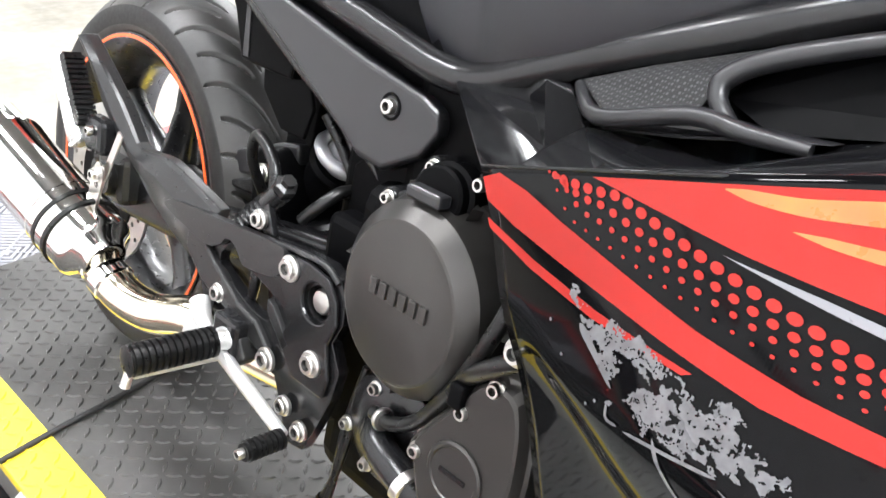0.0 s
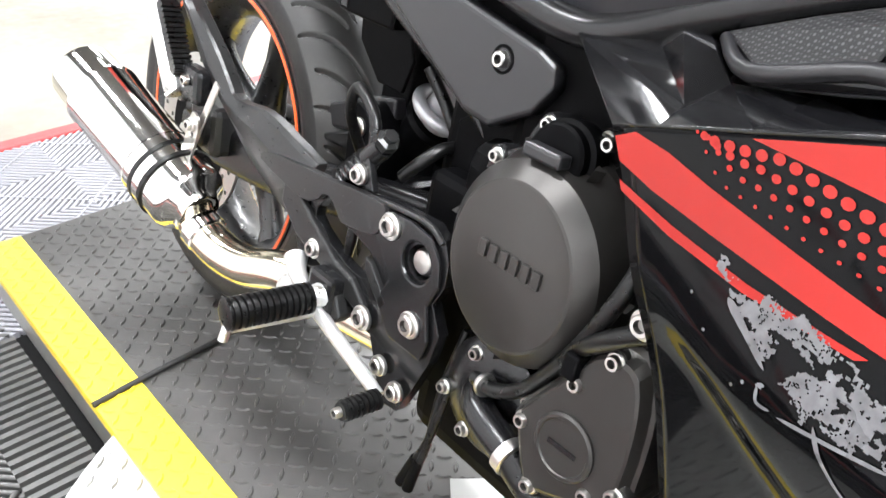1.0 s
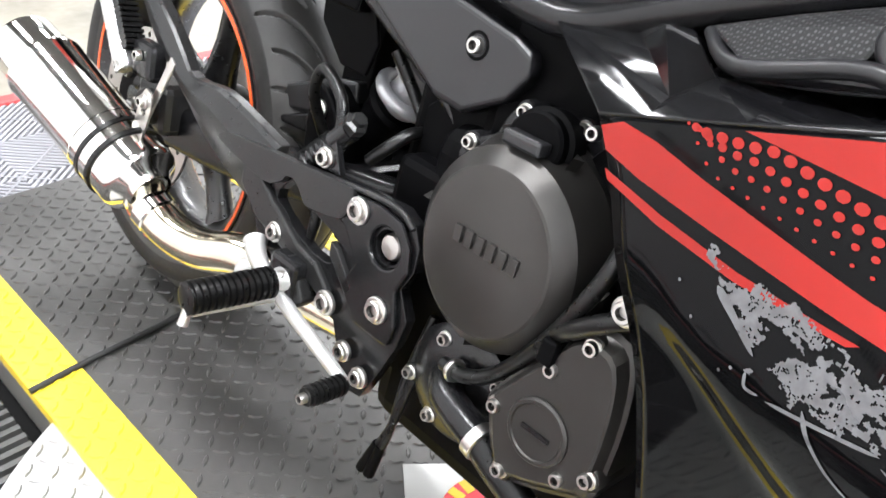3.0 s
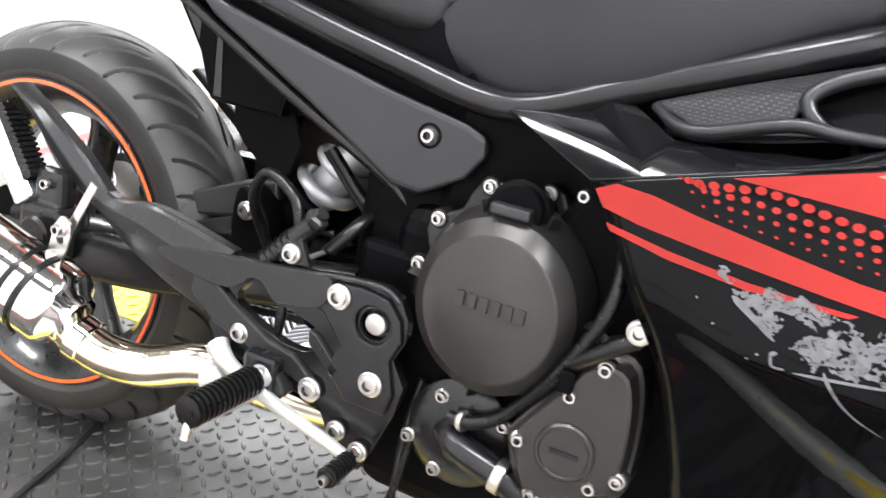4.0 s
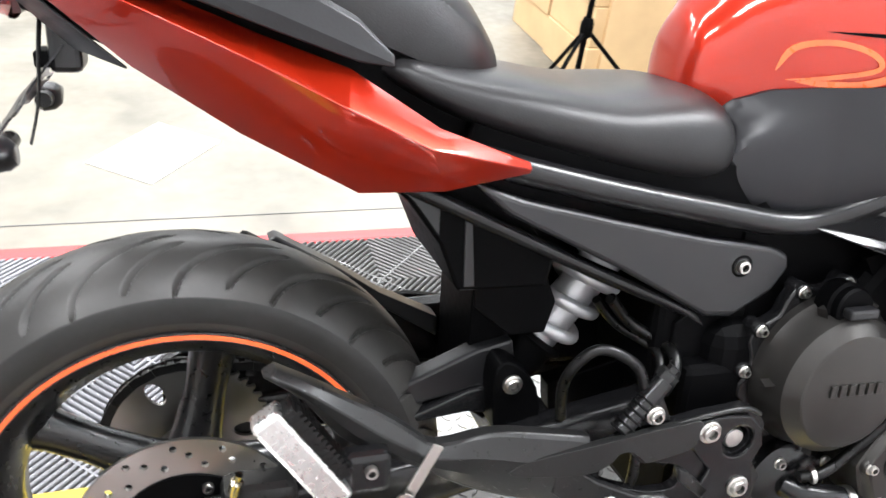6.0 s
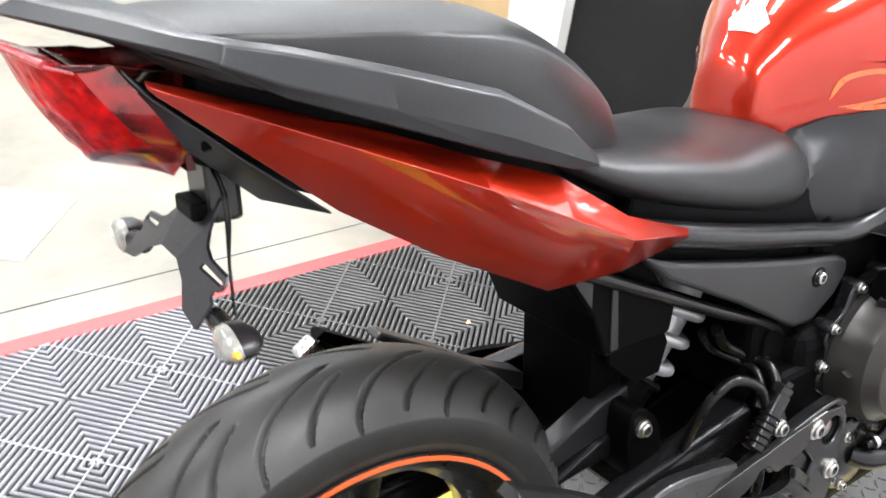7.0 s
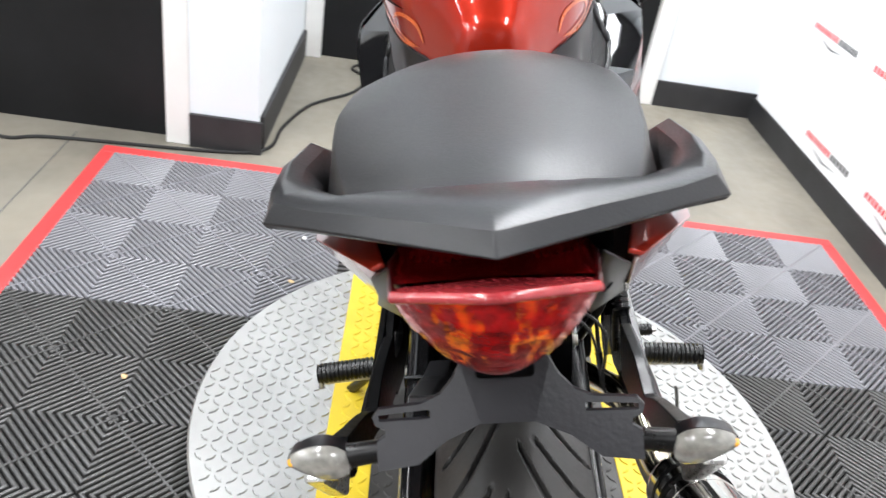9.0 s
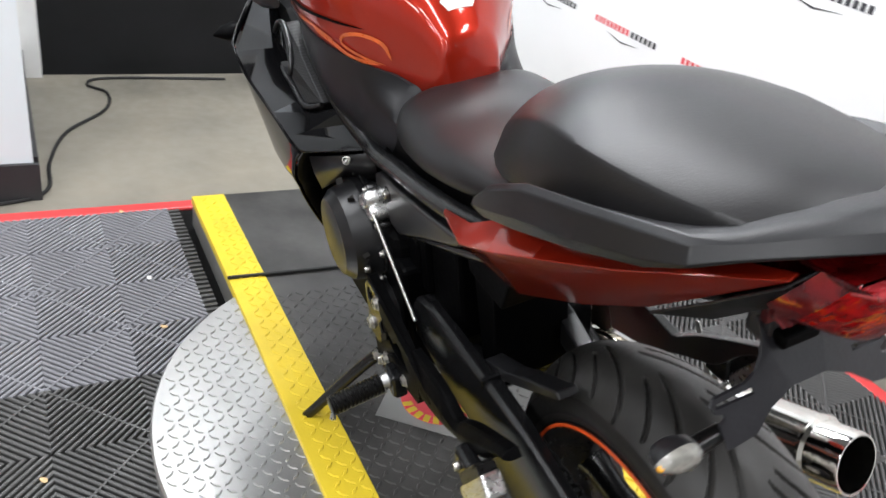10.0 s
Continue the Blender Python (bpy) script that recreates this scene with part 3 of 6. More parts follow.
slots = [[(0.075 * math.cos(a) + 0.018 * math.cos(b) * math.cos(a) - 0.011 * math.sin(b) * math.sin(a), 0.075 * math.sin(a) + 0.018 * math.cos(b) * math.sin(a) + 0.011 * math.sin(b) * math.cos(a)) for b in [2 * math.pi * i / 12 for i in range(12)]] for a in [2 * math.pi * k / 6 for k in range(6)]]
part("rear_sprocket", side_plate([teeth] + slots, 0.095, 0.007), M_STEEL, bike, "steel rear sprocket", smooth=0)


def chain_links(path, step=0.0159):
    """Plates and rollers of a drive chain along a line in the plane of the sprockets."""
    bm = bmesh.new()
    for i, (p, a) in enumerate(path):
        m = Matrix.Translation((p[0], 0.0915, p[1])) @ Matrix.Rotation(-a, 4, "Y")
        off = 0.0075 if i % 2 else 0.0055
        for s in (-1, 1):
            add_box(bm, -0.0095, 0.0095, s * off - 0.001, s * off + 0.001, -0.006, 0.006, m)
        add_box(bm, -0.004, 0.004, -0.005, 0.005, -0.004, 0.004, m)
    return bm


links = []
r0, r1, dx = 0.104, 0.036, 0.6
z1 = 0.01
for k in range(int(math.pi * r0 / 0.0159) + 1):
    a = math.pi / 2 + k * 0.0159 / r0
    links.append(((r0 * math.cos(a), r0 * math.sin(a)), a + math.pi / 2))
for s, za, zb in ((1, r0, z1 + r1), (-1, -r0, z1 - r1)):
    for k in range(int(dx / 0.0159)):
        t = k * 0.0159 / dx
        links.append(((dx * t, za + (zb - za) * t), math.atan2(zb - za, dx)))
part("drive_chain", chain_links(links), M_CAST, bike, "dark steel drive chain", smooth=0)

# ---- swingarm, shock and links ----
for s in (-1, 1):
    rings = []
    for x, z, hw, hh in dense([(-0.045, 0.0, 0.012, 0.026), (0.0, 0.003, 0.016, 0.034), (0.1, 0.01, 0.017, 0.034), (0.25, 0.028, 0.018, 0.034), (0.4, 0.06, 0.02, 0.031), (0.55, 0.087, 0.024, 0.032)], 3):
        rings.append([Vector((x, s * (0.107 if s < 0 else 0.118) + hw * (1.0 if s < 0 else 1.35) * math.copysign(abs(math.cos(q)) ** 0.5, math.cos(q)), z + hh * math.copysign(abs(math.sin(q)) ** 0.5, math.sin(q)))) for q in [2 * math.pi * (j + 0.5) / 20 for j in range(20)]])
    part("swingarm_leg", loft(rings), M_SATIN, bike, "satin black swingarm leg")
    part("axle_nut", lathe((0, s * 0.125, 0.002), (0, s, 0), [(0.019, -0.002), (0.019, 0.003), (0.015, 0.004), (0.015, 0.014), (0.012, 0.016), (0.006, 0.016)], 6), M_STEEL, bike, smooth=0)
part("swingarm_bridge", box(0.36, 0.44, -0.11, 0.11, 0.03, 0.085), M_SATIN, bike, smooth=0, bevel=0.012)
part("swingarm_brace", side_plate([[(0.215, 0.108), (0.222, 0.118), (0.34, 0.168), (0.385, 0.178), (0.4, 0.09), (0.345, 0.118), (0.225, 0.092)]], -0.062, 0.03), M_PLASTIC, bike, "matt black mudguard arm", smooth=0, bevel=0.004)
part("swingarm_brace", side_plate([[(0.225, 0.078), (0.33, 0.118), (0.4, 0.125), (0.4, 0.075), (0.33, 0.088)]], -0.07, 0.03), M_SATIN, bike, "satin black lower arm", smooth=0, bevel=0.004)
d0, d1 = Vector((0.391, -0.030, 0.117)), Vector((0.531, -0.033, 0.295))
ax_s = (d1 - d0).normalized()
shock = part("shock_absorber", tube([d0, d1], 0.026, 28), M_SPRING, bike, "silver rear shock absorber with exposed spring")
part("shock_body", tube([d0 - 0.015 * ax_s, d0 + 0.06 * ax_s], [0.026, 0.034], 24), M_DARK, shock)
helix, ua, ub = [], *axes(ax_s)[:2]
for k in range(121):
    t = k / 120
    a = t * 2 * math.pi * 3.1 + 1.2
    helix.append(d0 + ax_s * (0.07 + t * 0.125) + 0.0355 * (math.cos(a) * ua + math.sin(a) * ub))
part("spring", tube(helix, 0.0085, 12, 1), M_SPRING, shock, "silver coil spring")
part("spring_seat", lathe(d0 + 0.058 * ax_s, ax_s, [(0.02, -0.004), (0.038, -0.004), (0.04, 0.0), (0.036, 0.006), (0.02, 0.006)], 28), M_DARK, shock)
part("shock_linkage", side_plate([rounded([(0.352, 0.09), (0.352, 0.16), (0.375, 0.165), (0.405, 0.13), (0.41, 0.07), (0.37, 0.06)], 3)], -0.1, 0.1), M_DARK, bike, "black cast shock linkage", bevel=0.004)
part("linkage_guard", side_plate([[(0.455, 0.09), (0.6, 0.13), (0.6, 0.02), (0.462, 0.028)]], -0.02, 0.03), M_DARK, bike, "black guard behind the shock", smooth=0, bevel=0.003)
bolt(bike, (0.372, -0.102, 0.14), (0, -1, 0), 0.009)

# inner mudguard and undertray; the M_DARK pieces carry their shade in the colour
part("tyre_hugger", side_plate([[(0.108, 0.268), (0.118, 0.274), (0.2, 0.225), (0.25, 0.19), (0.33, 0.15), (0.33, 0.12), (0.235, 0.18)]], 0.115, 0.03), M_PLASTIC, bike, "matt black plastic tyre hugger", smooth=0, bevel=0.003)
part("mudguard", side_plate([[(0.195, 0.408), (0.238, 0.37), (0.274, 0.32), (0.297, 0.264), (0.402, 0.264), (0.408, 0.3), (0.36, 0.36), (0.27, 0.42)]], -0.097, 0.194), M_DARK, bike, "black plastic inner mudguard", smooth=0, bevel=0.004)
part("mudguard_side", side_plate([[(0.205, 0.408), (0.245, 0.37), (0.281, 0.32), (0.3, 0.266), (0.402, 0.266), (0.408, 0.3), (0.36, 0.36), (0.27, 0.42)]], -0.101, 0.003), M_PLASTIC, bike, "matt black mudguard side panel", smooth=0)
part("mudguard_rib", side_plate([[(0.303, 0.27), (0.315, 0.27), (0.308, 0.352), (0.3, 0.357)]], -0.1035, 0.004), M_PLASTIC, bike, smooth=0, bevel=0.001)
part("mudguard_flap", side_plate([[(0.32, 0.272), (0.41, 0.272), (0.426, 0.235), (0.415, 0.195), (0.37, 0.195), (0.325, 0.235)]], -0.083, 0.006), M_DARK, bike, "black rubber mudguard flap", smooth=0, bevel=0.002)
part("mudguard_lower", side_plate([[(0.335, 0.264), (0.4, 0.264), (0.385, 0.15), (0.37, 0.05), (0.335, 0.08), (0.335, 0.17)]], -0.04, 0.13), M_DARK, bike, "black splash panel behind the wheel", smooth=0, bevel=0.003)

# ---- frame ----
for s in (-1, 1):
    part("frame_rail", tube([(0.2, s * 0.125, 0.452), (0.3, s * 0.138, 0.424), (0.45, s * 0.142, 0.386), (0.58, s * 0.142, 0.358), (0.67, s * 0.145, 0.341), (0.73, s * 0.15, 0.347), (0.82, s * 0.165, 0.383), (0.97, s * 0.18, 0.442), (1.08, s * 0.15, 0.49)], 0.0155, 18), M_SATIN, bike, "satin black tubular frame rail")
    part("subframe_tube", tube([(0.2, s * 0.11, 0.408), (0.33, s * 0.12, 0.346), (0.45, s * 0.122, 0.288), (0.57, s * 0.122, 0.232), (0.61, s * 0.12, 0.2)], 0.0092, 14), M_SATIN, bike, "satin black subframe tube")
    cov = [(0.288, 0.405), (0.35, 0.382), (0.455, 0.356), (0.565, 0.331), (0.66, 0.314), (0.682, 0.305), (0.686, 0.285), (0.667, 0.257), (0.618, 0.229), (0.585, 0.232), (0.47, 0.297), (0.33, 0.368)]
    bm = side_plate([cov], s * 0.152, 0.02)
    part("side_cover", bm, M_PLASTIC, bike, "matt black plastic side cover", smooth=0, bevel=0.006, segs=3)
    # lower cover in M_DARK, its shade put into the colour
    part("side_cover_lower", side_plate([[(0.585, 0.236), (0.618, 0.232), (0.66, 0.255), (0.655, 0.2), (0.61, 0.12), (0.56, 0.16), (0.56, 0.215)]], s * 0.13, 0.02), M_DARK, bike, smooth=0, bevel=0.004)
    # dark ring painting the shade of a recess round the bolt
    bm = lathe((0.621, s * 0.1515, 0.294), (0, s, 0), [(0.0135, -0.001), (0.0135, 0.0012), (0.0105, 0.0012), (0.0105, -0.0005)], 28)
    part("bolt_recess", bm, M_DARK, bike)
    bolt(bike, (0.621, s * 0.152, 0.294), (0, s, 0), 0.0078, washer=False)
# inner panels and boxes, coloured near-black to deepen the shade behind the covers
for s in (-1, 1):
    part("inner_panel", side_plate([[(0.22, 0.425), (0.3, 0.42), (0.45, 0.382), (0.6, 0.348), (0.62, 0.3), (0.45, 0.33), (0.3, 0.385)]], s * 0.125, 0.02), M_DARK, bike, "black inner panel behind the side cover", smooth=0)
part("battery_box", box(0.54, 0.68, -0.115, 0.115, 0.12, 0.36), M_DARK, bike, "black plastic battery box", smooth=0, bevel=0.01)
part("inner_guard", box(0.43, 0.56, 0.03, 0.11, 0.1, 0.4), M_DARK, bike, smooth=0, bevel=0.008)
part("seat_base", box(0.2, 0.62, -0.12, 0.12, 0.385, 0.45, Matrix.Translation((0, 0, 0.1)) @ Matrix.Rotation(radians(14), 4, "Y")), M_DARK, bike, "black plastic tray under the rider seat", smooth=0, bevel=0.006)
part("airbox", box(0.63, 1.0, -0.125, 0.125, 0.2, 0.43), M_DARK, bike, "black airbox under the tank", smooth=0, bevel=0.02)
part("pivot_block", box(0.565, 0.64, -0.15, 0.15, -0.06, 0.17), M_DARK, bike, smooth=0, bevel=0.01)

# ---- right foot controls ----
ARM = [(0.089, 0.244, 0.077, 0.236), (0.132, 0.219, 0.113, 0.207), (0.193, 0.181, 0.15, 0.16), (0.224, 0.157, 0.19, 0.134), (0.253, 0.137, 0.232, 0.112), (0.312, 0.143, 0.285, 0.078), (0.374, 0.133, 0.348, 0.052), (0.43, 0.121, 0.405, 0.036)]
win = rounded([(0.463, 0.096), (0.477, 0.097), (0.496, 0.079), (0.509, 0.078), (0.54, 0.071), (0.55, 0.064), (0.548, 0.041), (0.528, 0.036), (0.498, 0.041), (0.444, 0.066)], 3)
plate = [(0.42, 0.1), (0.47, 0.118), (0.523, 0.126), (0.572, 0.134), (0.625, 0.138), (0.645, 0.129), (0.656, 0.11), (0.657, 0.085), (0.647, 0.062), (0.664, 0.035), (0.658, 0.0), (0.642, -0.045), (0.629, -0.076), (0.601, -0.081), (0.583, -0.046), (0.567, -0.018), (0.53, -0.014), (0.506, -0.02), (0.463, -0.004), (0.422, 0.008), (0.41, 0.03)]


def hanger(s):
    """The cast arm from the footrest plate up to the pillion footrest: a faceted beam."""
    rings = []
    for xt, zt, xb, zb in dense(ARM, 3):
        at = lambda k, y: Vector((xt + (xb - xt) * k, s * y, zt + (zb - zt) * k))
        rings.append([at(0.0, 0.182), at(0.0, 0.196), at(0.06, 0.2), at(0.36, 0.2085), at(0.68, 0.2065), at(0.95, 0.199), at(1.0, 0.194), at(1.0, 0.182)])
    return loft(rings)


for s in (-1, 1):
    yo = s * 0.2
    # left plate takes M_DARK: shade put into its colour instead of yellow reflections
    pl = part("footrest_plate", side_plate([plate, win, disc_loop(0.619, 0.094, 0.019, 20)], yo, 0.014), M_SATIN if s < 0 else M_DARK, bike, "black footrest plate, satin on the right, shade-darkened on the left", smooth=0, bevel=0.003, segs=3)
    part("raised_pad", side_plate([[(0.52, 0.122), (0.6, 0.131), (0.632, 0.127), (0.65, 0.108), (0.655, 0.085), (0.645, 0.06), (0.655, 0.025), (0.65, 0.0), (0.6, 0.0), (0.572, 0.03), (0.585, 0.06), (0.56, 0.09), (0.53, 0.095)], disc_loop(0.619, 0.094, 0.021, 20)], yo * 1.03, 0.006), M_SATIN, pl, smooth=0, bevel=0.0025)
    part("recess", lathe((0.619, yo * 0.93, 0.094), (0, s, 0), [(0.0205, 0.0), (0.0205, 0.014), (0.018, 0.014), (0.017, 0.002)], 28), M_SATIN, pl)
    part("pivot_bolt", lathe((0.619, yo * 0.94, 0.094), (0, s, 0), [(0.0135, 0), (0.0135, 0.008), (0.0115, 0.0105), (0.0, 0.0115)], 28), M_STEEL, pl, smooth=30)
    for bx, bz, br in ((0.576, 0.114, 0.0105), (0.629, 0.031, 0.0105), (0.558, -0.001, 0.0105), (0.598, -0.036, 0.0085), (0.628, -0.05, 0.0085)):
        bolt(pl, (bx, yo * 1.035, bz), (0, s, 0), br)
    # same casting on both sides; the left copy is coloured as shaded
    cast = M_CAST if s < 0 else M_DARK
    hg = part("hanger_arm", hanger(s), cast, bike, "cast hanger arm, dark grey on the right, shade-darkened on the left", smooth=16, bevel=0.0015)
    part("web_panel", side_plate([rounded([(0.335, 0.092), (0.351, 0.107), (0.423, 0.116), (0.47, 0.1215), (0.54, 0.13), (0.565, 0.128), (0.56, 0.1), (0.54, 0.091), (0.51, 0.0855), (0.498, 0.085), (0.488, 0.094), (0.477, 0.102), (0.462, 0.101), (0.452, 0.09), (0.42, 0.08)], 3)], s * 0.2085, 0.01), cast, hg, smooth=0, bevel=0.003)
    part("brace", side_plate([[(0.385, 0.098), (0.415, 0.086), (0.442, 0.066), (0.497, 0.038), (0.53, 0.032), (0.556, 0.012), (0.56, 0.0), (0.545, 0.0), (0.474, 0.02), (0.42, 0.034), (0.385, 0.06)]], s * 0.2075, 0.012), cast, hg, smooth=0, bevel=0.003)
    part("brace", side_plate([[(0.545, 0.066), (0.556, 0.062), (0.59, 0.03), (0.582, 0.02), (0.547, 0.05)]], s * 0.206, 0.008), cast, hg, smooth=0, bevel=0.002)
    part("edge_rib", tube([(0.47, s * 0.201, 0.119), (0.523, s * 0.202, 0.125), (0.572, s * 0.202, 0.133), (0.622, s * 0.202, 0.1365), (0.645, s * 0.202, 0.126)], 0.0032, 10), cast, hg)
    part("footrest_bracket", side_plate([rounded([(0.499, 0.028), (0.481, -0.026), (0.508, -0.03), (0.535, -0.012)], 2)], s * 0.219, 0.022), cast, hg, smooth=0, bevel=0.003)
    bolt(hg, (0.458, yo * 1.03, 0.033), (0, s, 0), 0.0088)
    # raised dark ring in place of a shaded hole
    part("dark_hole", lathe((0.425, yo * 1.0, 0.075), (0, s, 0), [(0.0065, -0.001), (0.0065, 0.0012), (0.004, 0.0012), (0.004, -0.001)], 16), M_DARK, hg)
    # folding rider footrest
    pin = Vector((0.505, s * 0.22, 0.002))
    tip = Vector((0.497, s * 0.328, -0.003))
    peg = part("rider_footrest", box(0.478, 0.522, min(s * 0.2, s * 0.225), max(s * 0.2, s * 0.225), -0.022, 0.026), M_SATIN, bike, "folding footrest with ribbed rubber", smooth=0, bevel=0.006)
    d = (tip - pin).normalized()
    part("footrest_bar", tube([pin, pin + d * 0.02, tip + Vector((0, 0, -0.012))], [0.016, 0.011, 0.008], 14, 3), M_LEVER, peg, "silver footrest bar")
    part("footrest_rail", tube([pin + d * 0.012 + Vector((0, 0, -0.0165)), tip + Vector((0, -s * 0.004, -0.0165))], [0.0085, 0.006], 12, 1), M_LEVER, peg, "silver rail under the rubber")
    bm = bmesh.new()
    prof = []
    for k in range(13):
        prof += [(0.0175, 0.0 + k * 0.0072), (0.0175, 0.004 + k * 0.0072), (0.0145, 0.0046 + k * 0.0072), (0.0145, 0.0066 + k * 0.0072)]
    add_lathe(bm, pin + d * 0.018, d, [(0.01, -0.001)] + prof + [(0.017, 0.0945), (0.011, 0.096)], 20)
    part("rubber", bm, M_HOSE, peg, "ribbed black rubber", smooth=30)
    part("feeler", tube([tip + Vector((0, 0, -0.012)), tip + Vector((0, s * 0.004, -0.03))], [0.005, 0.0055], 12, 1), M_ALU, peg)
    bolt(peg, (0.507, s * 0.226, 0.008), (0, s, 0), 0.007, washer=False)
    # folded pillion footrest
    pp = part("pillion_footrest", box(0.15, 0.198, min(s * 0.2, s * 0.226), max(s * 0.2, s * 0.226), 0.108, 0.155), M_SATIN, bike, "folded pillion footrest", smooth=0, bevel=0.008)
    u = (Vector((0.105, 0, 0.229)) - Vector((0.17, 0, 0.135))).normalized()
    m = Matrix.Translation((0.152, s * 0.222, 0.128)) @ Matrix(((u.x, 0, -u.z, 0), (0, 1, 0, 0), (u.z, 0, u.x, 0), (0, 0, 0, 1)))
    part("bar", box(-0.012, 0.112, min(s * -0.014, s * 0.014), max(s * -0.014, s * 0.014), 0.0, 0.032, m), M_ALU, pp, "polished metal footrest bar", smooth=0, bevel=0.005)
    bm = bmesh.new()
    for k in range(13):
        add_box(bm, 0.014 + k * 0.0068, 0.018 + k * 0.0068, -0.013, 0.013, -0.015, 0.0, m)
    tagged(part("rubber_tread", bm, M_HOSE, pp, smooth=0), kind="stuff")
    part("rubber", box(0.01, 0.106, -0.0125, 0.0125, -0.011, 0.001, m), M_HOSE, pp, smooth=0, bevel=0.001)
    bolt(pp, (0.176, s * 0.227, 0.138), (0, s, 0), 0.0065, washer=False)
pedal = part("brake_pedal", tube([(0.435, -0.212, 0.012), (0.46, -0.222, 0.0), (0.52, -0.226, -0.02), (0.6, -0.228, -0.04), (0.628, -0.228, -0.048)], [0.014, 0.01, 0.008, 0.007, 0.0065], 14), M_LEVER, bike, "silver brake pedal lever")
part("pedal_hub", lathe((0.440, -0.212, -0.029), (0.0, -1, 0.1), [(0.02, -0.012), (0.021, -0.004), (0.021, 0.008), (0.017, 0.013), (0.008, 0.014)], 28), M_LEVER, pedal, "silver pedal pivot")
prof = []
for k in range(7):
    prof += [(0.0115, k * 0.0062), (0.0115, 0.0035 + k * 0.0062), (0.0095, 0.004 + k * 0.0062), (0.0095, 0.0058 + k * 0.0062)]
part("pedal_rubber", lathe((0.63, -0.232, -0.049), (0.0, -1, -0.02), [(0.008, -0.002)] + prof + [(0.0095, 0.0445)], 18), M_HOSE, pedal, "ribbed rubber pedal pad", smooth=30)
bolt(pedal, (0.63, -0.277, -0.05), (0, -1, 0), 0.0055, washer=False)

part("switch_link", tube([(0.494, -0.186, 0.1), (0.497, -0.187, 0.06), (0.49, -0.186, 0.02)], [0.0045, 0.0065, 0.0045], 12, 3), M_HOSE, bike, "black brake switch link behind the plate")
part("switch_body", tube([(0.55, -0.18, 0.085), (0.532, -0.182, 0.062)], [0.01, 0.008], 14, 2), M_DARK, bike)

# ---- exhaust ----
e0, e1 = Vector((0.215, -0.235, -0.005)), Vector((-0.035, -0.276, 0.085))
ed = (e1 - e0).normalized()
L = (e1 - e0).length
muf = part("muffler", lathe(e0, ed, [(0.028, -0.03), (0.033, -0.02), (0.045, -0.012), (0.0505, -0.004), (0.0515, 0.004), (0.0515, 0.07), (0.0525, 0.0705), (0.0525, 0.0745), (0.0515, 0.075), (0.0515, L - 0.064), (0.0525, L - 0.062), (0.0525, L - 0.056), (0.0465, L - 0.052), (0.046, L - 0.004), (0.0445, L), (0.042, L), (0.041, L - 0.01), (0.041, L - 0.1)], 56, caps=False), M_CHROME, bike, "polished round steel muffler")
for h in (0.028, 0.05):
    part("band", lathe(e0 + ed * h, ed, [(0.0525, -0.0035), (0.0545, -0.003), (0.0545, 0.003), (0.0525, 0.0035)], 56), M_HOSE, muf, "black rubber clamp band")
part("band_strap", lathe(e0 + ed * 0.039, ed, [(0.052, -0.008), (0.0535, -0.007), (0.0535, 0.007), (0.052, 0.008)], 56), M_CHROME, muf)
part("link_pipe", tube([e0 + ed * -0.01, (0.235, -0.23, -0.03), (0.28, -0.222, -0.05), (0.34, -0.213, -0.048), (0.41, -0.197, -0.026), (0.47, -0.17, -0.04), (0.53, -0.13, -0.06), (0.6, -0.08, -0.08)], 0.026, 24, 6), M_GOLD, muf, "polished exhaust pipe with a yellow reflection tinted in")
for q, rr in (((0.226, -0.232, -0.018), 0.031), ((0.25, -0.227, -0.039), 0.0285)):
    part("pipe_collar", lathe(q, ed, [(rr - 0.002, -0.011), (rr, -0.009), (rr, 0.009), (rr - 0.002, 0.011)], 36), M_CHROME, muf)
st = bmesh.new()
add_box(st, -0.006, 0.006, -0.0015, 0.0015, -0.045, 0.05, Matrix.Translation((0.222, -0.223, 0.11)) @ Matrix.Rotation(radians(28), 4, "Y"))
part("muffler_strap", st, M_STEEL, bike, "bent steel muffler strap", smooth=0, bevel=0.001)
part("muffler_bracket", side_plate([rounded([(0.182, 0.035), (0.2, 0.028), (0.222, 0.085), (0.216, 0.105), (0.2, 0.1)], 3), disc_loop(0.206, 0.078, 0.006, 12)], -0.232, 0.003), M_STEEL, bike, "steel muffler bracket")
bolt(bike, (0.206, -0.233, 0.09), (0, -1, 0), 0.007)

# ---- hoses near the shock ----
for pts, r in (([(0.43, -0.12, 0.1), (0.415, -0.15, 0.17), (0.442, -0.167, 0.212), (0.485, -0.175, 0.195), (0.5, -0.18, 0.165)], 0.0065),
               ([(0.483, -0.109, 0.246), (0.516, -0.102, 0.209), (0.553, -0.116, 0.186), (0.557, -0.141, 0.182), (0.550, -0.159, 0.167), (0.534, -0.166, 0.146)], 0.007),
               ([(0.471, -0.097, 0.240), (0.504, -0.090, 0.203), (0.541, -0.104, 0.180), (0.545, -0.129, 0.176), (0.538, -0.147, 0.161), (0.522, -0.154, 0.140)], 0.0055)):
    part("hose", tube(pts, r, 12, 6), M_HOSE, bike, "black rubber hose")
mc = part("brake_master_cylinder", tube([(0.52, -0.185, 0.175), (0.47, -0.19, 0.12)], [0.012, 0.012], 18, 1), M_SATIN, bike, "black brake master cylinder")
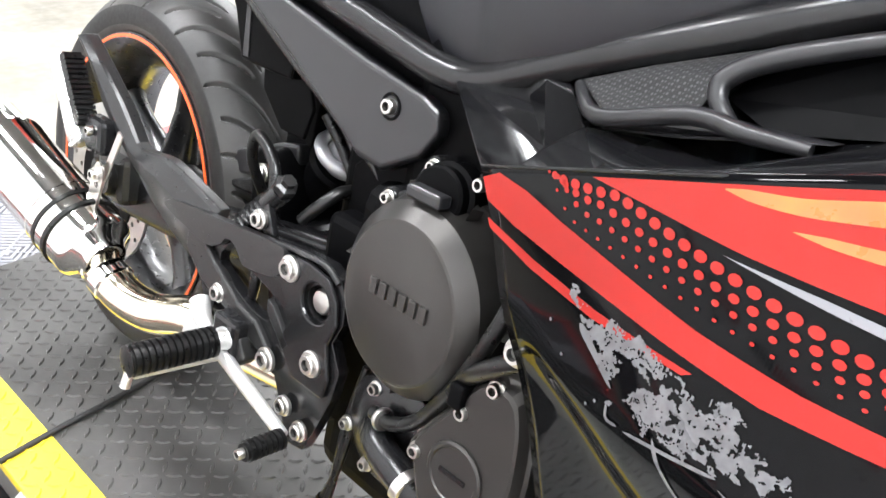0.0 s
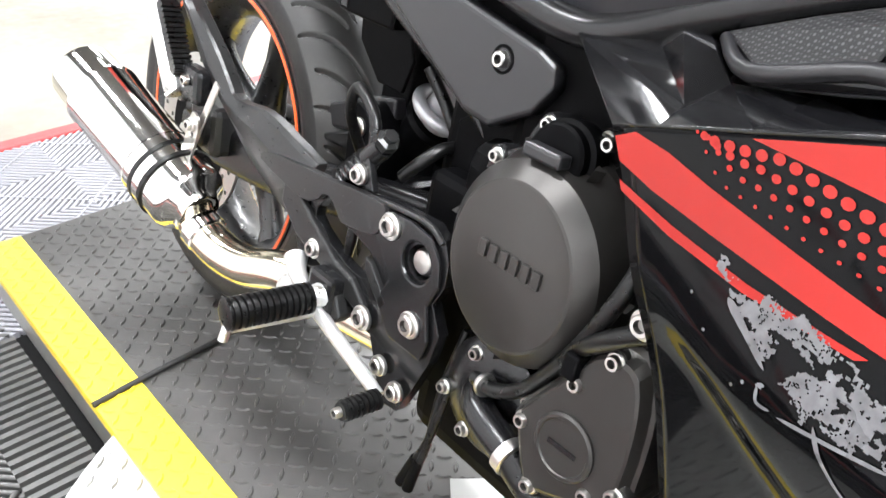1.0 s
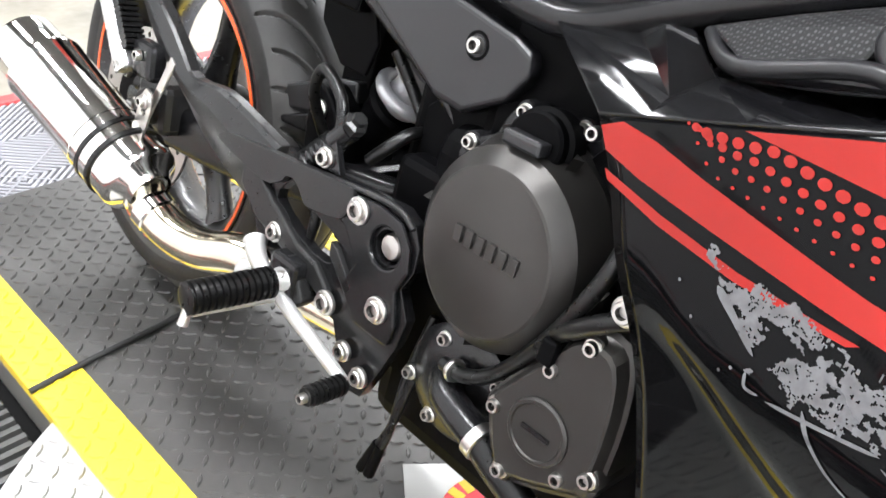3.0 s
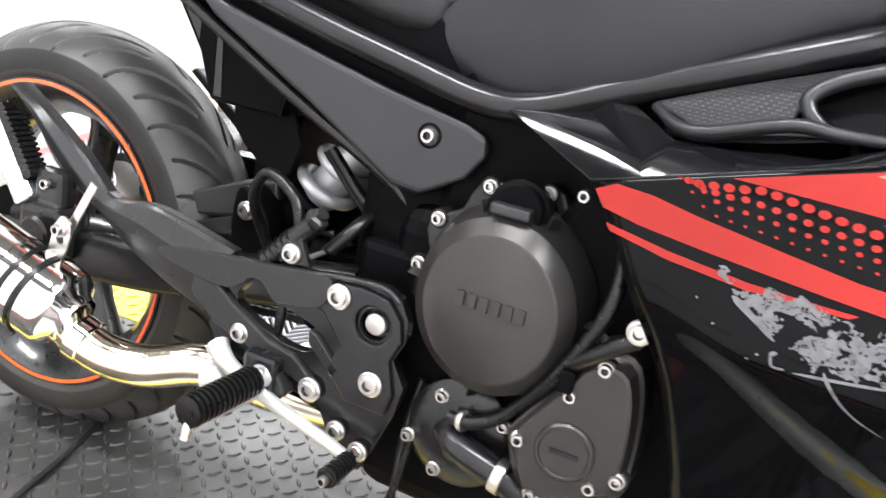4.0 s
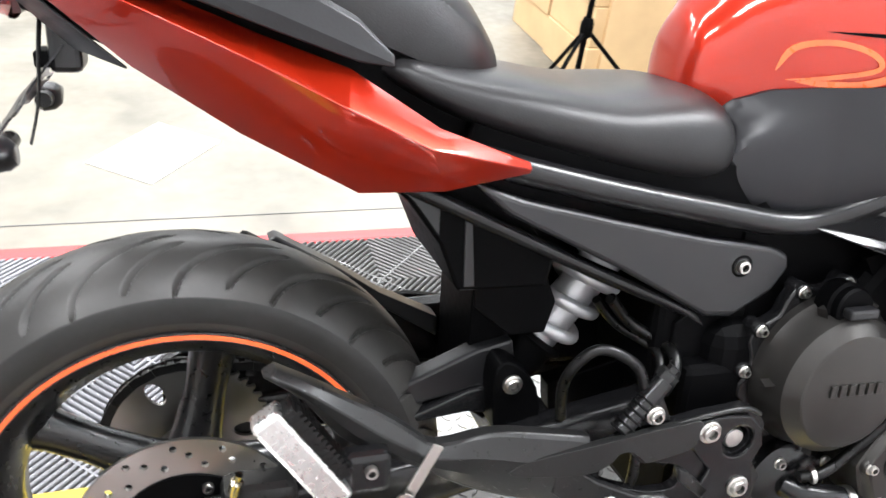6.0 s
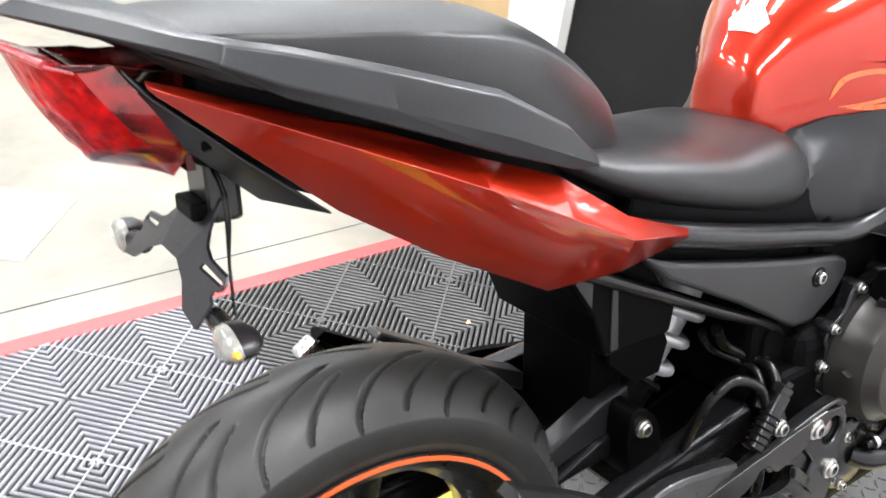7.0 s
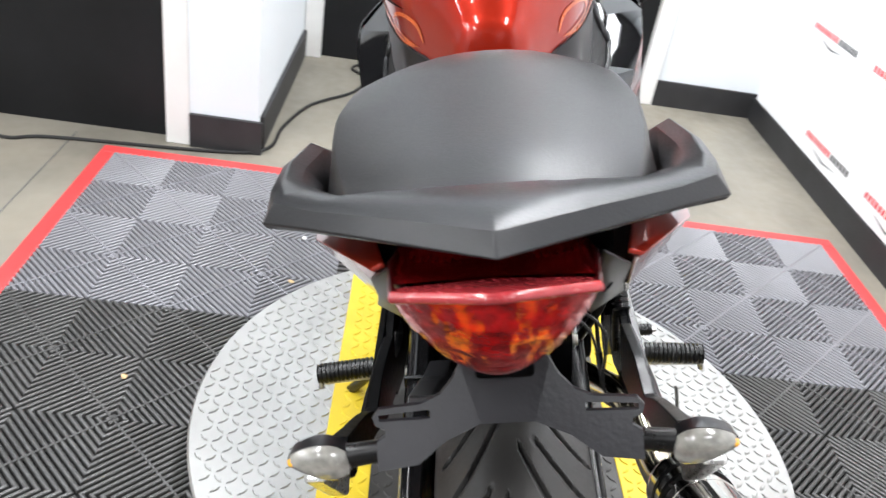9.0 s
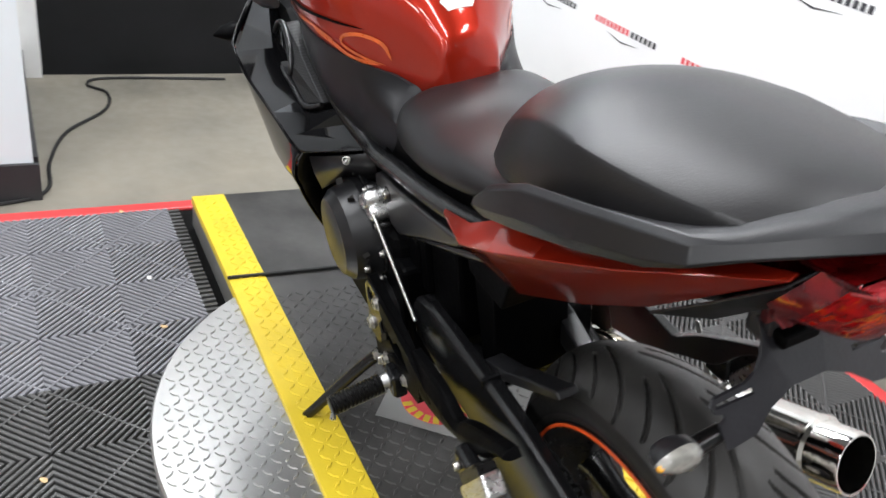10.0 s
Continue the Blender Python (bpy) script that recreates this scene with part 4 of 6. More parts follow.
for k in range(6):
    q = Vector((0.5, -0.187, 0.153)) + Vector((-0.011, -0.001, -0.012)) * k * 0.55
    part("boot_ring", lathe(q, (-0.65, -0.06, -0.75), [(0.011, -0.002), (0.0145, 0.0), (0.011, 0.002)], 18), M_HOSE, mc)
part("bracket", side_plate([[(0.485, 0.125), (0.53, 0.128), (0.512, 0.165), (0.503, 0.165)]], -0.197, 0.008), M_SATIN, mc, smooth=0, bevel=0.002)
bolt(mc, (0.506, -0.199, 0.14), (0, -1, 0), 0.0085)
part("banjo", lathe((0.522, -0.185, 0.18), (0.6, -0.1, 0.75), [(0.012, -0.005), (0.013, 0), (0.013, 0.006), (0.008, 0.008), (0.008, 0.014)], 6), M_CAST, mc, smooth=0)

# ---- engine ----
# crankcase and cylinders in M_DARK, engine bay shade included in the colour
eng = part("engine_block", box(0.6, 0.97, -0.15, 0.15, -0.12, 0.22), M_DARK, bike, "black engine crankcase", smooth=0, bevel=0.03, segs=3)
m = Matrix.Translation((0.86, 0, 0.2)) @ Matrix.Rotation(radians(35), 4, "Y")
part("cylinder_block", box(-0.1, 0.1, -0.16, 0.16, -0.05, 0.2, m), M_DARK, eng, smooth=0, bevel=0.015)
CC = Vector((0.745, 0, 0.157))
for s in (-1, 1):
    fl = []
    for k in range(40):
        a = 2 * math.pi * k / 40
        r = 0.104 + 0.009 * math.cos(9 * a + 0.6)
        fl.append((CC.x + r * math.cos(a), CC.z + 0.006 + r * 1.04 * math.sin(a)))
    part("cover_flange", side_plate([fl], s * 0.165, 0.02), M_SATIN, eng, "black clutch cover flange", smooth=30, bevel=0.003)
    rings = []
    for y, r in ((0.16, 0.101), (0.178, 0.1), (0.19, 0.094), (0.206, 0.091), (0.214, 0.0885), (0.224, 0.078), (0.2285, 0.0735), (0.2295, 0.071)):
        rings.append([Vector((CC.x + 0.94 * r * math.cos(a), s * (y + 0.09 * (math.cos(a) * r * 0.4)), CC.z + r * math.sin(a))) for a in [2 * math.pi * j / 72 for j in range(72)]])
    # left cover gets a darker material to take out its highlight
    cc = part("clutch_cover", loft(rings), M_COVER if s < 0 else M_PLASTIC, bike, "round engine cover, satin on the right, darkened on the left", smooth=22)
    for deg in (114, 80, 151, 180, 222, 265, 310, 350, 35):
        a = radians(deg)
        c = Vector((CC.x + 0.104 * math.cos(a), s * 0.163, CC.z + 0.006 + 0.108 * math.sin(a)))
        part("boss", lathe(c, (0, s, 0), [(0.0105, -0.02), (0.0105, 0.002), (0.009, 0.004)], 18), M_SATIN, cc)
        bolt(cc, c + Vector((0, s * 0.003, 0)), (0, s, 0), 0.0058, washer=True)
    for a0 in (0.05, 1.2, 1.95, 3.1, 4.6, 5.6):
        c = Vector((CC.x + 0.092 * math.cos(a0), s * 0.198, CC.z + 0.096 * math.sin(a0)))
        part("cover_rib", loft([[c + Vector((0.008 * q * math.cos(a0) - 0.0045 * w * math.sin(a0), s * (0.003 if w == 0 else -0.008), 0.008 * q * math.sin(a0) + 0.0045 * w * math.cos(a0))) for w in (-1, 0, 1)] for q in (-1, 1)]), M_COVER, cc, smooth=0)
# raised plain bars where the maker's name is cast
for k in range(6):
    x = 0.712 + k * 0.0125
    part("raised_bar", box(x, x + 0.0085, -0.2315 - 0.036 * (x - 0.745) - 0.001, -0.228 - 0.036 * (x - 0.745), 0.155, 0.170), M_COVER, bike, smooth=0, bevel=0.0008)
OIL = Vector((0.744, -0.193, 0.25))
cap = part("oil_cap", lathe(OIL, (0.05, -1, 0.12), [(0.031, -0.02), (0.031, 0.0), (0.027, 0.002), (0.027, 0.011), (0.0245, 0.0135), (0.0, 0.0135)], 36), M_DARK, bike, "black oil filler cap")
part("cap_grip", box(OIL.x - 0.02, OIL.x + 0.02, OIL.y - 0.029, OIL.y - 0.013, OIL.z - 0.003, OIL.z + 0.009), M_PLASTIC, cap, smooth=0, bevel=0.003)
low = rounded([(0.87, 0.158), (0.85, 0.148), (0.829, 0.112), (0.792, 0.055), (0.79, 0.035), (0.812, -0.016), (0.83, -0.02), (0.885, 0.005), (0.908, 0.025), (0.908, 0.1), (0.895, 0.15)], 3)
mid = Vector((sum(p[0] for p in low) / len(low), sum(p[1] for p in low) / len(low)))
rings = []
for y, k in ((-0.165, 1.0), (-0.216, 1.0), (-0.221, 0.985), (-0.223, 0.93), (-0.231, 0.84), (-0.2325, 0.8)):
    rings.append([Vector((mid.x + (x - mid.x) * k, y, mid.y + (z - mid.y) * k)) for x, z in low])
pc = part("pickup_cover", loft(rings), M_COVER, bike, "satin black pickup cover", smooth=18)
part("round_plate", lathe((0.848, -0.231, 0.05), (0, -1, 0), [(0.029, -0.002), (0.029, 0.0035), (0.027, 0.0055), (0.0245, 0.0055), (0.0235, 0.004), (0.0, 0.004)], 44), M_COVER, pc)
part("slot_mark", box(0.834, 0.862, -0.2368, -0.2345, 0.0475, 0.0515), M_SATIN, pc, smooth=0)
for bx, bz in ((0.866, 0.14), (0.841, 0.105), (0.803, 0.045), (0.878, 0.024), (0.9, 0.04), (0.826, -0.006)):
    part("boss", lathe((bx, -0.223, bz), (0, -1, 0), [(0.0115, -0.03), (0.0115, 0.004), (0.0095, 0.0065)], 20), M_COVER, pc)
    bolt(pc, (bx, -0.2295, bz), (0, -1, 0), 0.0062)
wp = part("water_pump", lathe((0.728, -0.16, 0.0), (0, -1, 0), [(0.06, -0.03), (0.06, 0.02), (0.052, 0.026), (0.03, 0.03), (0.0, 0.031)], 36), M_SATIN, bike, "black water pump cover")
for bx, bz in ((0.704, 0.038), (0.674, -0.019), (0.71, -0.046), (0.775, 0.03)):
    bolt(wp, (bx, -0.186, bz), (0, -1, 0), 0.006)
part("pump_outlet", tube([(0.716, -0.186, 0.006), (0.734, -0.203, 0.0), (0.764, -0.212, -0.004), (0.794, -0.216, -0.009)], [0.015, 0.017, 0.0165, 0.015], 20, 4), M_SATIN, wp)
part("hose_clamp", lathe((0.79, -0.2155, -0.009), (0.98, -0.1, -0.16), [(0.0165, -0.006), (0.0178, -0.005), (0.0178, 0.005), (0.0165, 0.006)], 24), M_STEEL, wp)
part("lower_hose", tube([(0.79, -0.2155, -0.009), (0.815, -0.216, -0.02), (0.845, -0.212, -0.036), (0.88, -0.2, -0.07), (0.92, -0.17, -0.12)], 0.0148, 16, 5), M_HOSE, wp, "black braided lower hose")
part("coolant_hose", tube([(0.722, -0.203, 0.027), (0.75, -0.209, 0.033), (0.781, -0.21, 0.055), (0.822, -0.224, 0.115), (0.848, -0.232, 0.17), (0.858, -0.226, 0.212), (0.85, -0.2, 0.255), (0.83, -0.17, 0.3)], 0.007, 16, 6), M_HOSE, bike, "black rubber coolant hose")
part("hose_clamp", lathe((0.738, -0.207, 0.03), (1, -0.3, 0.2), [(0.0105, -0.003), (0.0115, 0), (0.0105, 0.003)], 20), M_STEEL, wp)
part("cooling_pipe", tube([(0.83, -0.226, 0.13), (0.85, -0.236, 0.148), (0.87, -0.241, 0.166), (0.89, -0.24, 0.18)], 0.0078, 16, 5), M_HOSE, bike, "black moulded breather pipe")
part("pipe_clip", box(0.828, 0.842, -0.24, -0.222, 0.108, 0.13), M_DARK, bike, smooth=0, bevel=0.002)
bolt(bike, (0.888, -0.25, 0.189), (0, -1, 0), 0.0085)
bolt(bike, (0.812, -0.234, 0.288), (0, -1, 0), 0.0055, washer=False)
for k, (x0, z0) in enumerate(((0.672, 0.04), (0.68, 0.035))):
    part("drain_hose", tube([(x0, -0.17, z0), (x0 - 0.005, -0.18, -0.03), (x0 - 0.004 - 0.01 * k, -0.185, -0.1), (x0 - 0.012 - 0.02 * k, -0.19, -0.15)], 0.0045, 10, 5), M_HOSE, bike, "thin black drain hose")
    part("hose_end", tube([(x0 - 0.008 - 0.013 * k, -0.187, -0.12), (x0 - 0.012 - 0.02 * k, -0.19, -0.16)], [0.006, 0.0065], 10, 1), M_DARK, bike)

# ---- fairing ----
REAR = dense([(0.816, 0.304), (0.84, 0.277), (0.868, 0.234), (0.893, 0.196), (0.916, 0.16), (0.936, 0.105), (0.95, 0.05), (0.965, -0.035)], 5)
PRINT = (0.028, 0.012)


def fair_y(x, z):
    """How far the fairing stands out from the middle at (x, z)."""
    x, z = x - PRINT[0], z - PRINT[1]
    d = x - 0.787
    y = 0.247 + 0.33 * d - 1.2 * max(0.0, d - 0.18) ** 2 - 0.36 * max(0.0, d - 0.32)
    y -= (0.14 + 1.9 * max(0.0, x - 0.88)) * max(0.0, 0.2 - z)
    cx = 0.87 + (0.218 - z) * 2.15
    dep = cx - x
    if z < 0.218 and dep > 0:
        y -= min(0.007, dep * 0.3) * min(1, (0.218 - z) / 0.04)
    return y


def fair_point(u, v, s):
    k = min(int(v * (len(REAR) - 1)), len(REAR) - 2)
    t = v * (len(REAR) - 1) - k
    rx, rz = (REAR[k][i] + (REAR[k + 1][i] - REAR[k][i]) * t for i in (0, 1))
    fx, fz = 1.4 - 0.1 * v, 0.5 - 0.53 * v
    x, z = rx + (fx - rx) * u, rz + (fz - rz) * u
    return Vector((x, s * fair_y(x, z), z))


def decal(loop, s, lift=0.0004, step=0.02, place=None):
    """A thin printed shape that follows the fairing's surface."""
    bm = bmesh.new()
    vs = [bm.verts.new((p[0] + PRINT[0], p[1] + PRINT[1], 0)) for p in loop]
    bmesh.ops.triangle_fill(bm, edges=[bm.edges.new((vs[i], vs[(i + 1) % len(vs)])) for i in range(len(vs))], use_beauty=True)
    for _ in range(5):
        long = [e for e in bm.edges if e.calc_length() > step]
        if not long:
            break
        bmesh.ops.subdivide_edges(bm, edges=long, cuts=1)
        bmesh.ops.triangulate(bm, faces=[f for f in bm.faces if len(f.verts) > 3])
    for v in bm.verts:
        x, z = v.co.x, v.co.y
        v.co = Vector((x, s * (fair_y(x, z) + lift), z))
    return bm


def ribbon(pts, w0, w1):
    """The outline of a tapering brush stroke."""
    a, b = [], []
    p = dense(pts, 5)
    for i, q in enumerate(p):
        u, v = p[max(i - 1, 0)], p[min(i + 1, len(p) - 1)]
        d = math.hypot(v[0] - u[0], v[1] - u[1])
        k = i / (len(p) - 1)
        w = (w0 + (w1 - w0) * k) * min(1, 0.15 + 6 * min(k, 1 - k))
        a.append((q[0] - (v[1] - u[1]) / d * w, q[1] + (v[0] - u[0]) / d * w))
        b.append((q[0] + (v[1] - u[1]) / d * w, q[1] - (v[0] - u[0]) / d * w))
    return a + b[::-1]


M_SPLAT = material("grey_splatter_print", (0.085, 0.085, 0.09), 0.3, vary=0.3, scale=120, fine=30, coat=0.2, bump=0)
M_KNURL = material("dotted_pad", (0.012, 0.012, 0.0125), 0.5, vary=0.15, fine=420, bump=0.2, spec=0.25)
kn, kl = M_KNURL.node_tree.nodes, M_KNURL.node_tree.links
cells, edge, dots = kn.new("ShaderNodeTexVoronoi"), kn.new("ShaderNodeMapRange"), kn.new("ShaderNodeMix")
cells.inputs["Scale"].default_value, cells.inputs["Randomness"].default_value = 330, 0.0
edge.inputs["From Min"].default_value, edge.inputs["From Max"].default_value = 0.2, 0.45
dots.data_type = "RGBA"
dots.inputs[6].default_value, dots.inputs[7].default_value = (0.05, 0.05, 0.052, 1), (0.006, 0.006, 0.0062, 1)
kl.new(next(n for n in kn if n.type == "TEX_COORD").outputs["Object"], cells.inputs["Vector"])
kl.new(cells.outputs["Distance"], edge.inputs["Value"])
kl.new(edge.outputs["Result"], dots.inputs["Factor"])
kl.new(dots.outputs[2], kn["Principled BSDF"].inputs["Base Color"])
for s in (-1, 1):
    bm = bmesh.new()
    add_loft(bm, [[fair_point(i / 40, j / 36, s) for i in range(41)] for j in range(37)], False, False)
    fair = part("side_fairing", bm, M_GLOSS, bike, "gloss black side fairing with red and grey graphics", smooth=60, solid=0.004, offset=1.0 if s > 0 else -1.0)
    lip = [fair_point(0, j / 36, s) for j in range(37)]
    bm = bmesh.new()
    add_loft(bm, [[q + Vector((k * 0.02, -s * (0.003 + k * 0.055), k * 0.004)) for q in lip] for k in (0.0, 0.4, 1.0)], False, False)
    part("rear_lip", bm, M_DARK, fair, "black inward-turned rear edge", smooth=60, solid=0.002)
    part("red_band", decal([(0.794, 0.287), (0.812, 0.2965), (0.845, 0.2955), (0.885, 0.29), (0.946, 0.284), (1.0, 0.279), (1.06, 0.277), (1.12, 0.279), (1.25, 0.287), (1.25, 0.272), (1.12, 0.267), (1.044, 0.261), (0.979, 0.263), (0.895, 0.266), (0.84, 0.269), (0.805, 0.274)], s), M_REDFLAT, fair, "red printed sweep")
    part("red_line", decal([(0.81, 0.263), (0.867, 0.257), (0.931, 0.254), (1.006, 0.257), (1.0, 0.253), (0.931, 0.248), (0.867, 0.25), (0.815, 0.257)], s), M_REDFLAT, fair)
    part("red_field", decal([(0.9, 0.3255), (0.96, 0.345), (1.06, 0.377), (1.2, 0.423), (1.36, 0.474), (1.36, 0.345), (1.2, 0.333), (1.1, 0.329), (1.012, 0.326), (0.955, 0.326)], s), M_REDFLAT, fair, "red printed field")
    for pts, w0, w1 in (([(0.99, 0.352), (1.03, 0.358), (1.08, 0.372), (1.16, 0.39)], 0.002, 0.008), ([(1.03, 0.346), (1.08, 0.352), (1.14, 0.366), (1.24, 0.39)], 0.0015, 0.007), ([(1.1, 0.345), (1.16, 0.352), (1.25, 0.37)], 0.001, 0.006)):
        part("flame_tongue", decal(ribbon(pts, w0, w1), s, 0.0007), M_ORANGE, fair, "orange flame print")
    part("silver_blade", decal([(1.0, 0.3215), (1.054, 0.3235), (1.106, 0.323), (1.2, 0.325), (1.3, 0.332), (1.2, 0.319), (1.106, 0.3175), (1.056, 0.319)], s, 0.0007), M_SILVER, fair, "silver printed blade")
    for i in range(24):
        x0 = 0.862 + 0.0112 * i
        lo_z = 0.2935 - 0.05 * (x0 - 0.862) + 0.02 * max(0, 0.89 - x0) / 0.03
        hi_z = min(0.318 + 0.25 * (x0 - 0.875), 0.327 - 0.12 * (x0 - 0.905))
        for j in range(4):
            x, z = x0 + 0.003 * j + (0.0056 if j % 2 else 0), lo_z + 0.003 + (hi_z - lo_z - 0.003) * j / 3.4
            r = 0.0013 + 0.00085 * j
            part("print_dot", decal([(x + r * 1.1 * math.cos(a), z + r * 0.85 * math.sin(a)) for a in [2 * math.pi * k / 10 for k in range(10)]], s, 0.0006), M_REDFLAT, fair, smooth=60)
    bm = bmesh.new()
    cell = 0.0009
    for i in range(270):
        x = 0.908 + cell * i
        zc = float(np.interp(x, [0.91, 0.925, 0.96, 1.0, 1.037, 1.07, 1.1, 1.15], [0.254, 0.25, 0.234, 0.231, 0.231, 0.219, 0.206, 0.19]))
        hw = float(np.interp(x, [0.908, 0.93, 0.95, 0.98, 1.01, 1.04, 1.07, 1.1, 1.15], [0.005, 0.011, 0.02, 0.025, 0.024, 0.02, 0.016, 0.011, 0.006]))
        for j in range(-36, 37):
            z = zc + cell * j
            e = abs(z - zc) / hw
            if e > 1.25:
                continue
            n = 0.95 * noise.noise((x * 50, z * 70, 1.0)) + 0.6 * noise.noise((x * 140, z * 190, 4.0)) + 0.3 * noise.noise((x * 420, z * 420, 7.0))
            if n > -0.22 + 0.7 * e * e and abs(n - 0.42) > 0.04:
                q = [bm.verts.new((u + PRINT[0], s * (fair_y(u + PRINT[0], w + PRINT[1]) + 0.0005), w + PRINT[1])) for u, w in ((x, z), (x + cell, z), (x + cell, z + cell), (x, z + cell))]
                bm.faces.new(q)
    bmesh.ops.remove_doubles(bm, verts=bm.verts[:], dist=0.0001)
    tagged(part("splatter", bm, M_SPLAT, fair, "grey splattered print"), kind="stuff")
    for pts, w0, w1 in (([(0.923, 0.241), (0.942, 0.23), (0.96, 0.219)], 0.0035, 0.0012), ([(0.96, 0.209), (0.963, 0.201), (0.972, 0.202)], 0.0011, 0.0009), ([(0.977, 0.202), (1.006, 0.208), (1.037, 0.2145)], 0.0011, 0.0012),
                        ([(0.996, 0.211), (1.003, 0.201), (1.015, 0.19), (1.028, 0.183), (1.046, 0.177)], 0.0016, 0.0004), ([(1.04, 0.21), (1.07, 0.2), (1.1, 0.186), (1.13, 0.168)], 0.0012, 0.0004)):
        part("grey_stroke", decal(ribbon(pts, w0, w1), s, 0.0008), M_SPLAT, fair)
    for px, pz in ((0.898, 0.23), (0.951, 0.205), (0.915, 0.215), (0.945, 0.199)):
        part("grey_fleck", decal(disc_loop(px, pz, 0.0012, 8), s, 0.0007), M_SPLAT, fair)
    # gloss shoulder above the printed panel
    bm = bmesh.new()
    top_z = lambda x: 0.3045 + 0.33 * (x - 0.816)
    rim_at = lambda x: (x, fair_y(x, top_z(x)) + 0.001, top_z(x) + 0.001)
    pts = dict(A=(0.692, 0.154, 0.343), B=rim_at(0.816), C=rim_at(0.858), D=(0.848, 0.222, 0.328), E=(0.772, 0.16, 0.359), E2=(0.803, 0.176, 0.368), E3=(0.82, 0.168, 0.371), F=(0.872, 0.216, 0.35),
               G=rim_at(0.926), H=(0.925, 0.217, 0.357), I=rim_at(1.11), J=(1.08, 0.255, 0.405), K=(1.36, fair_y(1.36, 0.49), 0.492), P=(1.3, 0.2, 0.5), M=rim_at(1.01), N=(0.99, 0.24, 0.363),
               E9=(0.79, 0.13, 0.366), F9=(0.865, 0.15, 0.35), H9=(0.93, 0.16, 0.36), J9=(1.08, 0.2, 0.41), P9=(1.3, 0.17, 0.5))
    V = {k: bm.verts.new((p[0], s * p[1], p[2])) for k, p in pts.items()}
    for f in (("A", "B", "C", "D"), ("A", "D", "E"), ("E", "D", "E2"), ("E2", "D", "F", "E3"), ("D", "C", "G", "F"), ("F", "G", "H"), ("G", "M", "N", "H"), ("M", "I", "J", "N"), ("I", "K", "P", "J"), ("E", "E2", "E9"), ("E2", "E3", "E9"), ("E3", "F", "F9", "E9"), ("F", "H", "H9", "F9"), ("H", "N", "J", "J9", "H9"), ("J", "P", "P9", "J9")):
        bm.faces.new([V[k] for k in f])
    # shoulder wears the lit copy of the fairing's gloss black
    sh = part("fairing_shoulder", bm, M_GLOSS_LIT, bike, "gloss black faceted fairing shoulder", smooth=8, solid=0.003, bevel=0.002)
    face = [(0.842, 0.19, 0.376), (0.9, 0.2, 0.4), (0.98, 0.208, 0.43), (1.06, 0.214, 0.458), (1.05, 0.218, 0.45), (0.99, 0.223, 0.424), (0.963, 0.227, 0.407), (0.957, 0.235, 0.386), (0.886, 0.222, 0.363)]
    part("inner_panel", loft([[Vector((x, s * y, z)) for x, y, z in face], [Vector((x, s * (y - 0.035), z)) for x, y, z in face]]), M_KNURL, sh, "matt black dotted inner panel", smooth=0, bevel=0.003)
    lip = [(0.842, 0.185, 0.375), (0.886, 0.218, 0.361), (0.95, 0.234, 0.382), (1.04, 0.25, 0.39), (0.95, 0.235, 0.366), (0.886, 0.215, 0.352), (0.862, 0.195, 0.352)]
    part("panel_lip", loft([[Vector((x, s * y, z)) for x, y, z in lip], [Vector((x, s * (y - 0.03), z)) for x, y, z in lip]]), M_PLASTIC, sh, smooth=0, bevel=0.002)
    part("panel_rim", tube([(x, s * y, z) for x, y, z in ((0.845, 0.192, 0.373), (0.884, 0.222, 0.3605), (0.955, 0.238, 0.382), (0.99, 0.243, 0.382), (1.03, 0.247, 0.384))], [0.004, 0.006, 0.006, 0.006, 0.004], 12, 4), M_PLASTIC, sh, "rounded black panel rim")
    part("panel_rim", tube([(x, s * y, z) for x, y, z in ((0.985, 0.241, 0.381), (0.966, 0.234, 0.394), (0.965, 0.228, 0.408), (0.992, 0.222, 0.426), (1.06, 0.217, 0.452), (1.085, 0.225, 0.45), (1.11, 0.24, 0.425))], [0.004, 0.006, 0.007, 0.007, 0.006, 0.006, 0.004], 12, 4), M_PLASTIC, sh, "rounded black panel rim")
    # solid near-black block stands for the shade inside the intake
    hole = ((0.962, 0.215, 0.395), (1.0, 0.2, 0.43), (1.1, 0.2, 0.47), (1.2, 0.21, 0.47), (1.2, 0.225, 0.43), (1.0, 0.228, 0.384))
    part("intake_recess", loft([[Vector((x, s * y, z)) for x, y, z in hole], [Vector((x, s * (y - 0.03), z)) for x, y, z in hole]]), M_DARK, sh, "air intake filled with a block coloured as shade", smooth=0)
    part("front_fairing", loft([[Vector((x, s * y, z)) for x, y, z in ring_] for ring_ in (((1.36, 0.2, 0.4), (1.3, 0.2, 0.5), (1.25, 0.17, 0.54), (1.3, 0.16, 0.4)), ((1.55, 0.12, 0.38), (1.5, 0.1, 0.5), (1.4, 0.08, 0.55), (1.45, 0.08, 0.4)))]), M_GLOSS, bike, "gloss black front fairing", smooth=0, bevel=0.01)
    part("inner_cowl", loft([[Vector((x + 0.01 * math.cos(q), s * (y + r * 0.75 * math.cos(q)), z + r * math.sin(q))) for q in [2 * math.pi * j / 16 for j in range(16)]] for x, y, z, r in ((1.0, 0.225, 0.52, 0.012), (1.03, 0.235, 0.535, 0.035), (1.09, 0.245, 0.55, 0.048), (1.16, 0.23, 0.53, 0.05), (1.25, 0.2, 0.5, 0.03))]), M_PLASTIC, bike, "matt black inner cowl", smooth=50)
